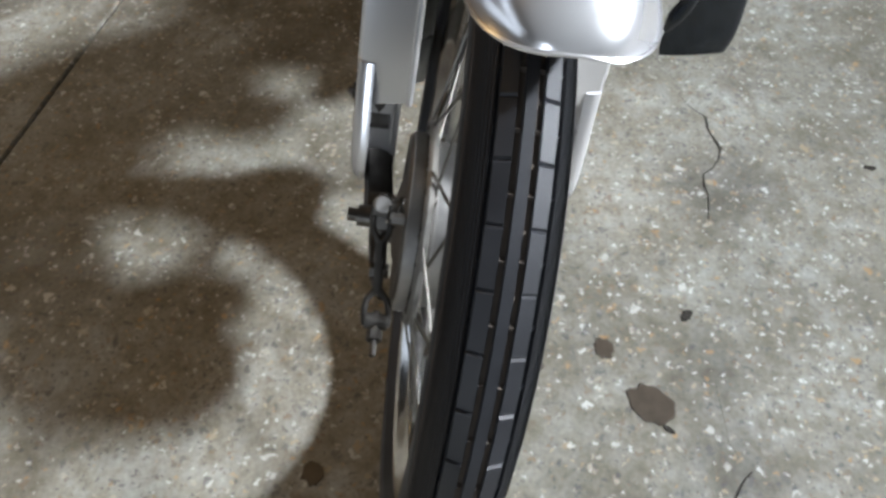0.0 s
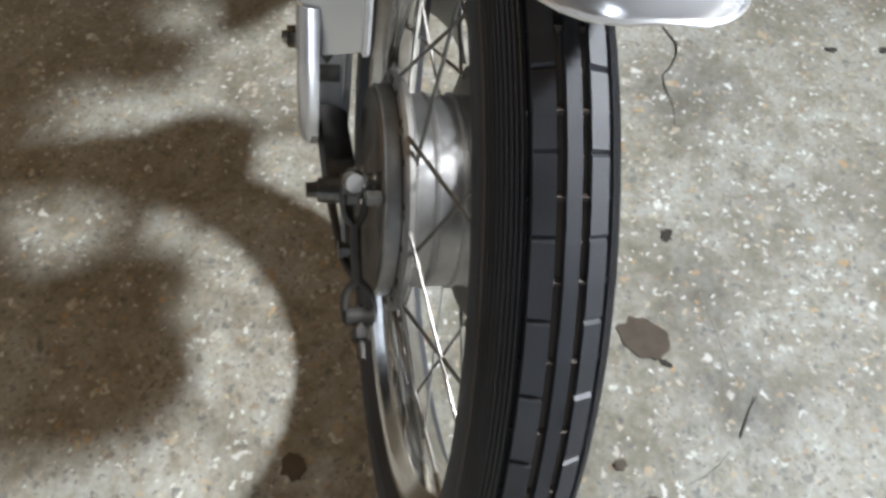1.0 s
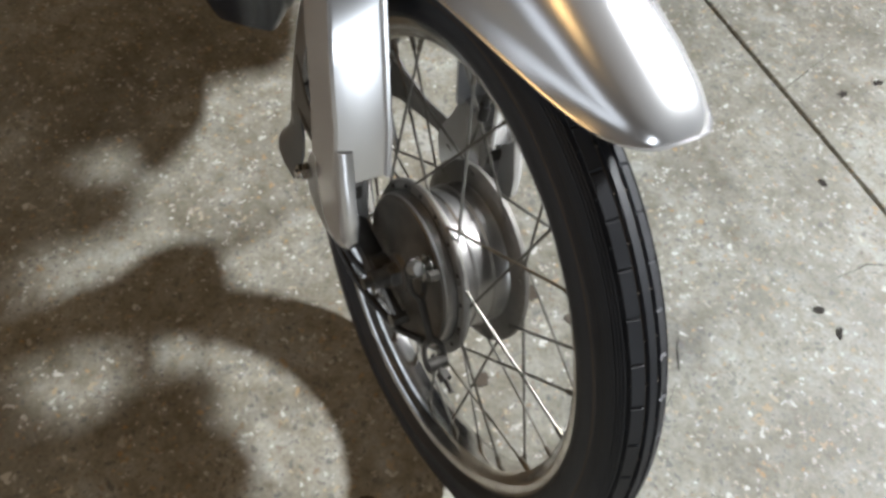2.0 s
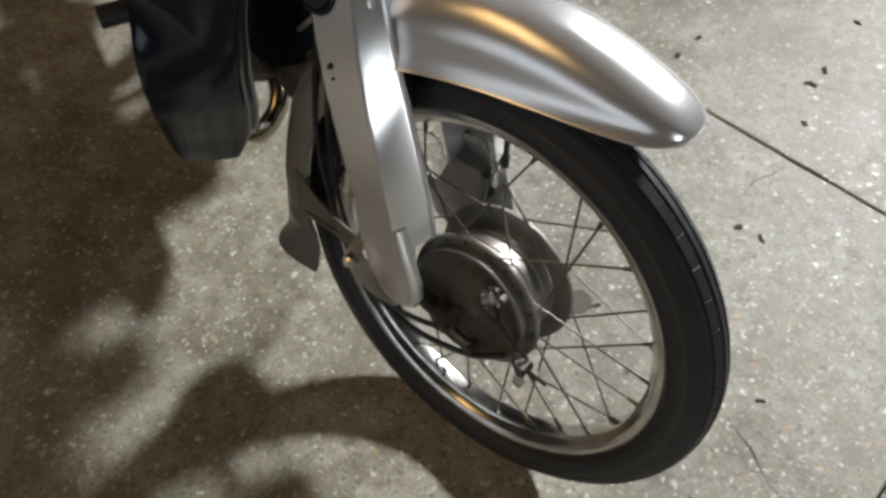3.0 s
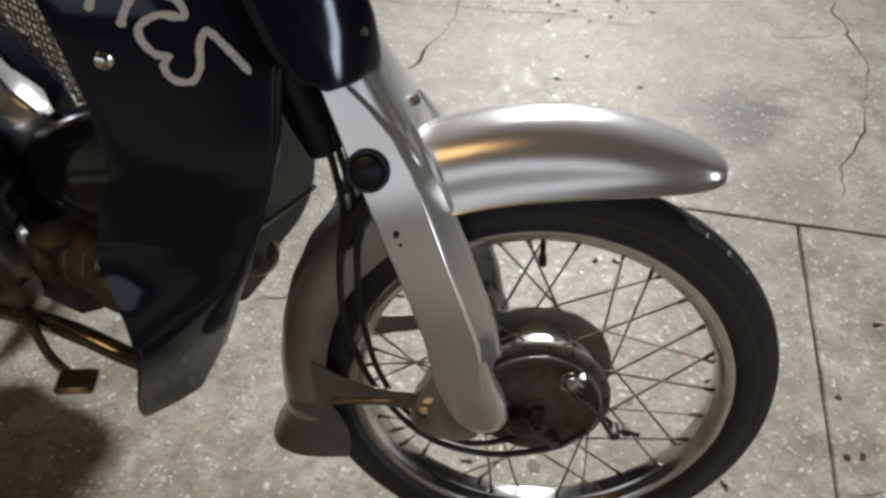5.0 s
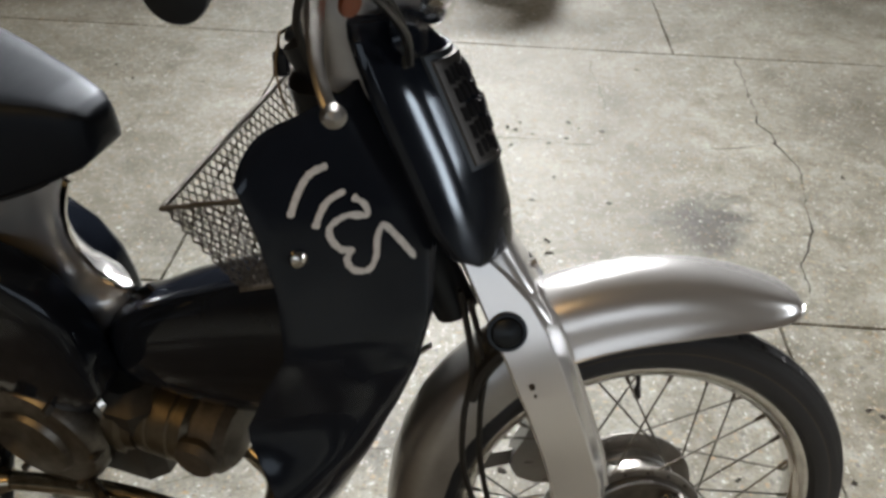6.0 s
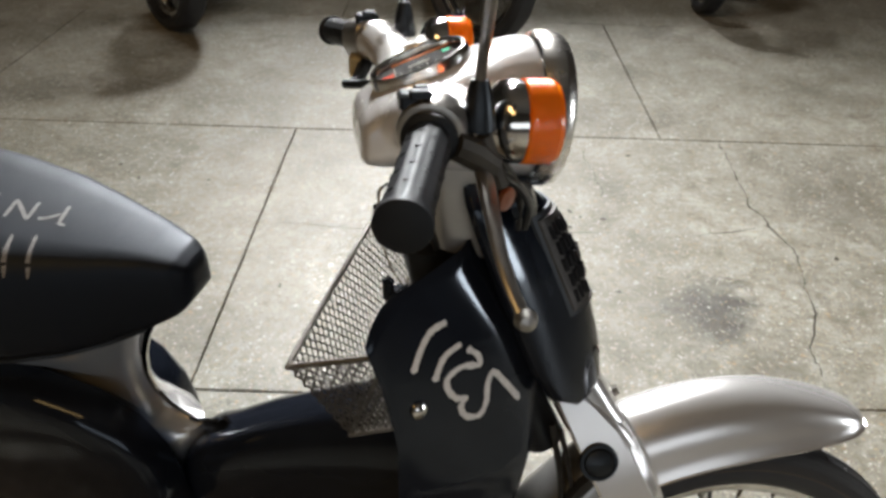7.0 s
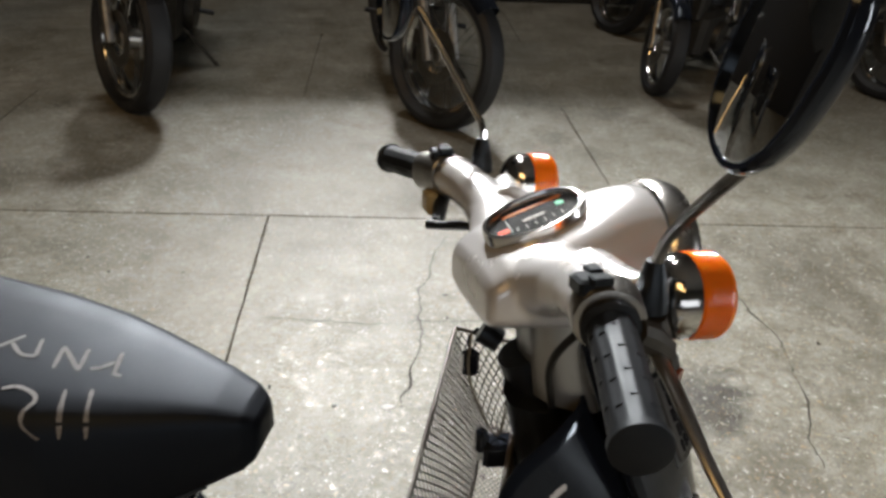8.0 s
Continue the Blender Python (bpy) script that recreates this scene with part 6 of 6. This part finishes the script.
def parked_motorcycle(m, label, tyre_r=0.335, rim_r=0.262, steer=38.0):
    bike = tagged(new("parked_motorcycle"), label, "motorcycle", "motorcycles parked in a row")
    bike.matrix_world = m
    ax = Vector((0, 0, tyre_r))
    t = tyre_r - rim_r
    prof = [(rim_r, -0.034), (rim_r + 0.3 * t, -0.058), (rim_r + 0.65 * t, -0.058), (rim_r + 0.92 * t, -0.038), (tyre_r, 0.0), (rim_r + 0.92 * t, 0.038), (rim_r + 0.65 * t, 0.058), (rim_r + 0.3 * t, 0.058), (rim_r, 0.034), (rim_r - 0.012, 0.02), (rim_r - 0.012, -0.02)]
    rim_p = [(rim_r + 0.004, -0.034), (rim_r - 0.016, -0.030), (rim_r - 0.026, -0.012), (rim_r - 0.026, 0.012), (rim_r - 0.016, 0.030), (rim_r + 0.004, 0.034), (rim_r - 0.004, 0.026), (rim_r - 0.014, 0.0), (rim_r - 0.004, -0.026)]
    turn = Matrix.Translation((-0.10, 0, 0)) @ Matrix.Rotation(radians(steer), 4, "Z") @ Matrix.Translation((0.10, 0, 0))
    for x, name in ((0.0, "front_wheel"), (-1.36, "rear_wheel")):
        w = obj(name, *lathe(rim_p, 56, True), CHROME, bike, (turn if x == 0 else Matrix()) @ Matrix.Translation((x, 0, tyre_r)))
        obj("tyre", *lathe(prof, 56, True), RUBBER, w)
        obj("hub", *lathe([(0, -0.05), (0.03, -0.05), (0.045, -0.035), (0.045, 0.035), (0.03, 0.05), (0, 0.05)], 24), ALUMINIUM, w)
        obj("brake_disc", *lathe([(0.075, -0.058), (0.125, -0.058), (0.125, -0.053), (0.075, -0.053)], 36, True), STEEL, w)
        for k in range(18):
            a, b = 2 * math.pi * k / 18, 2 * math.pi * k / 18 + (0.45 if k % 2 else -0.45)
            y = 0.03 if k % 4 < 2 else -0.03
            obj("spoke", *rod((0.04 * math.cos(a), y, 0.04 * math.sin(a)), ((rim_r - 0.02) * math.cos(b), 0, (rim_r - 0.02) * math.sin(b)), 0.0025, n=5), CHROME, w)
    for s in (-1, 1):
        obj("fork_leg", *joined(rod((-0.01, s * 0.085, tyre_r - 0.02), (-0.13, s * 0.085, tyre_r + 0.27), 0.027, 0.025, 14), rod((-0.13, s * 0.085, tyre_r + 0.27), (-0.27, s * 0.085, tyre_r + 0.60), 0.019, n=14)), ALUMINIUM, bike, turn)
    obj("caliper", *block(-0.14, -0.06, -0.085, -0.055, tyre_r + 0.02, tyre_r + 0.10, 0.008), DARK_CAST, bike, turn)
    st = []
    for a in range(20, 131, 10):
        q = radians(a)
        st.append((-(tyre_r + 0.03) * math.cos(q) * -1 * -1, (tyre_r + 0.03) * math.sin(q) + tyre_r, -(tyre_r - 0.02) * math.cos(q), (tyre_r - 0.02) * math.sin(q) + tyre_r, 0.06, 2.6))
    obj("front_fender", *arch(st, 13, 0.003), BLACK_GLOSS, bike, turn)
    obj("engine", *joined(block(-0.95, -0.50, -0.15, 0.15, 0.18, 0.52, 0.04), moved(lathe([(0, -0.2), (0.10, -0.2), (0.11, -0.18), (0.11, 0.18), (0.10, 0.2), (0, 0.2)], 24), Matrix.Translation((-0.80, 0, 0.33))), block(-0.62, -0.46, -0.09, 0.09, 0.45, 0.68, 0.02)), DARK_CAST, bike)
    obj("frame", *joined(tube([(-0.27, 0, 0.92), (-0.42, 0, 0.60), (-0.48, 0, 0.25), (-0.70, 0, 0.16), (-1.0, 0, 0.20)], 0.022, 10, 4), tube([(-0.27, 0, 0.92), (-0.70, 0, 0.80), (-1.15, 0, 0.72), (-1.60, 0, 0.74)], 0.024, 10, 4), rod((-1.0, -0.12, 0.33), (-1.36, -0.10, tyre_r), 0.022), rod((-1.0, 0.12, 0.33), (-1.36, 0.10, tyre_r), 0.022)), BLACK_SATIN, bike)
    rings = []
    for x, z0, z1, w in ((-0.30, 0.84, 0.90, 0.06), (-0.36, 0.80, 0.97, 0.12), (-0.52, 0.78, 1.02, 0.15), (-0.70, 0.78, 0.98, 0.13), (-0.82, 0.77, 0.90, 0.09)):
        rings.append([(x, b, (z0 + z1) / 2 + a) for a, b in oval(24, (z1 - z0) / 2, w, 2.4)])
    obj("tank", *loft(rings), BLACK_GLOSS, bike)
    rings = []
    for x, z0, z1, w in ((-0.78, 0.78, 0.86, 0.07), (-0.95, 0.76, 0.87, 0.13), (-1.25, 0.77, 0.90, 0.13), (-1.52, 0.80, 0.93, 0.10)):
        rings.append([(x, b, (z0 + z1) / 2 + a) for a, b in oval(24, (z1 - z0) / 2, w, 3)])
    obj("seat", *loft(rings), VINYL, bike)
    obj("handlebar", *tube([(-0.40, -0.38, 1.06), (-0.30, -0.22, 1.05), (-0.28, -0.08, 0.98), (-0.28, 0.08, 0.98), (-0.30, 0.22, 1.05), (-0.40, 0.38, 1.06)], 0.012, 10, 4), CHROME, bike)
    obj("headlight", *moved(lathe([(0, -0.10), (0.05, -0.09), (0.085, -0.03), (0.088, 0.0), (0.075, 0.014), (0.0, 0.02)], 28), Matrix.Translation((-0.14, 0, 0.90)) @ AXIS_X), CHROME, bike)
    obj("side_stand", *joined(tube([(-0.72, 0.13, 0.26), (-0.78, 0.26, 0.12), (-0.82, 0.36, 0.012)], 0.011, 8, 4), block(-0.86, -0.79, 0.34, 0.39, 0.0, 0.012, 0.003)), STEEL, bike)
    for s in (-1, 1):
        obj("footpeg", *rod((-0.86, s * 0.15, 0.32), (-0.86, s * 0.28, 0.32), 0.014), RUBBER, bike)
    obj("exhaust", *tube([(-0.48, -0.06, 0.55), (-0.38, -0.10, 0.42), (-0.42, -0.14, 0.22), (-0.75, -0.18, 0.18), (-1.25, -0.20, 0.26), (-1.65, -0.20, 0.34)], [0.02, 0.02, 0.02, 0.022, 0.04, 0.045], 14, 5), CHROME, bike)
    return bike


def heading(x, y, fx, fy, lean=0):
    return pose(x, y, 0, 0, 0, math.degrees(math.atan2(fy, fx))) @ pose(0, 0, 0, lean, 0, 0)


first = parked_motorcycle(heading(0.004, 3.135, -0.05, -1.0, -8), "parked black motorcycle with chrome spoked wheels on its side stand")
for x, y, fx, fy, size in ((-1.40, 3.38, -0.10, -0.99, 1.0), (1.34, 3.73, -0.72, -0.70, 0.78), (2.66, 3.64, -0.40, -0.92, 0.95), (-2.9, 3.4, -0.2, -0.98, 1.0), (3.9, 3.8, -0.4, -0.9, 1.0), (1.60, 5.2, -0.4, -0.9, 1.0)):
    copy_thing(first, heading(x, y, fx, fy, -8) @ Matrix.Scale(size, 4))
for x, y, fx, fy in ((-3.2, -0.4, 0.92, 0.39), (-3.1, -1.7, 0.92, 0.39), (-3.2, 0.9, 0.92, 0.39)):
    copy_thing(first, heading(x, y, fx, fy, -8))
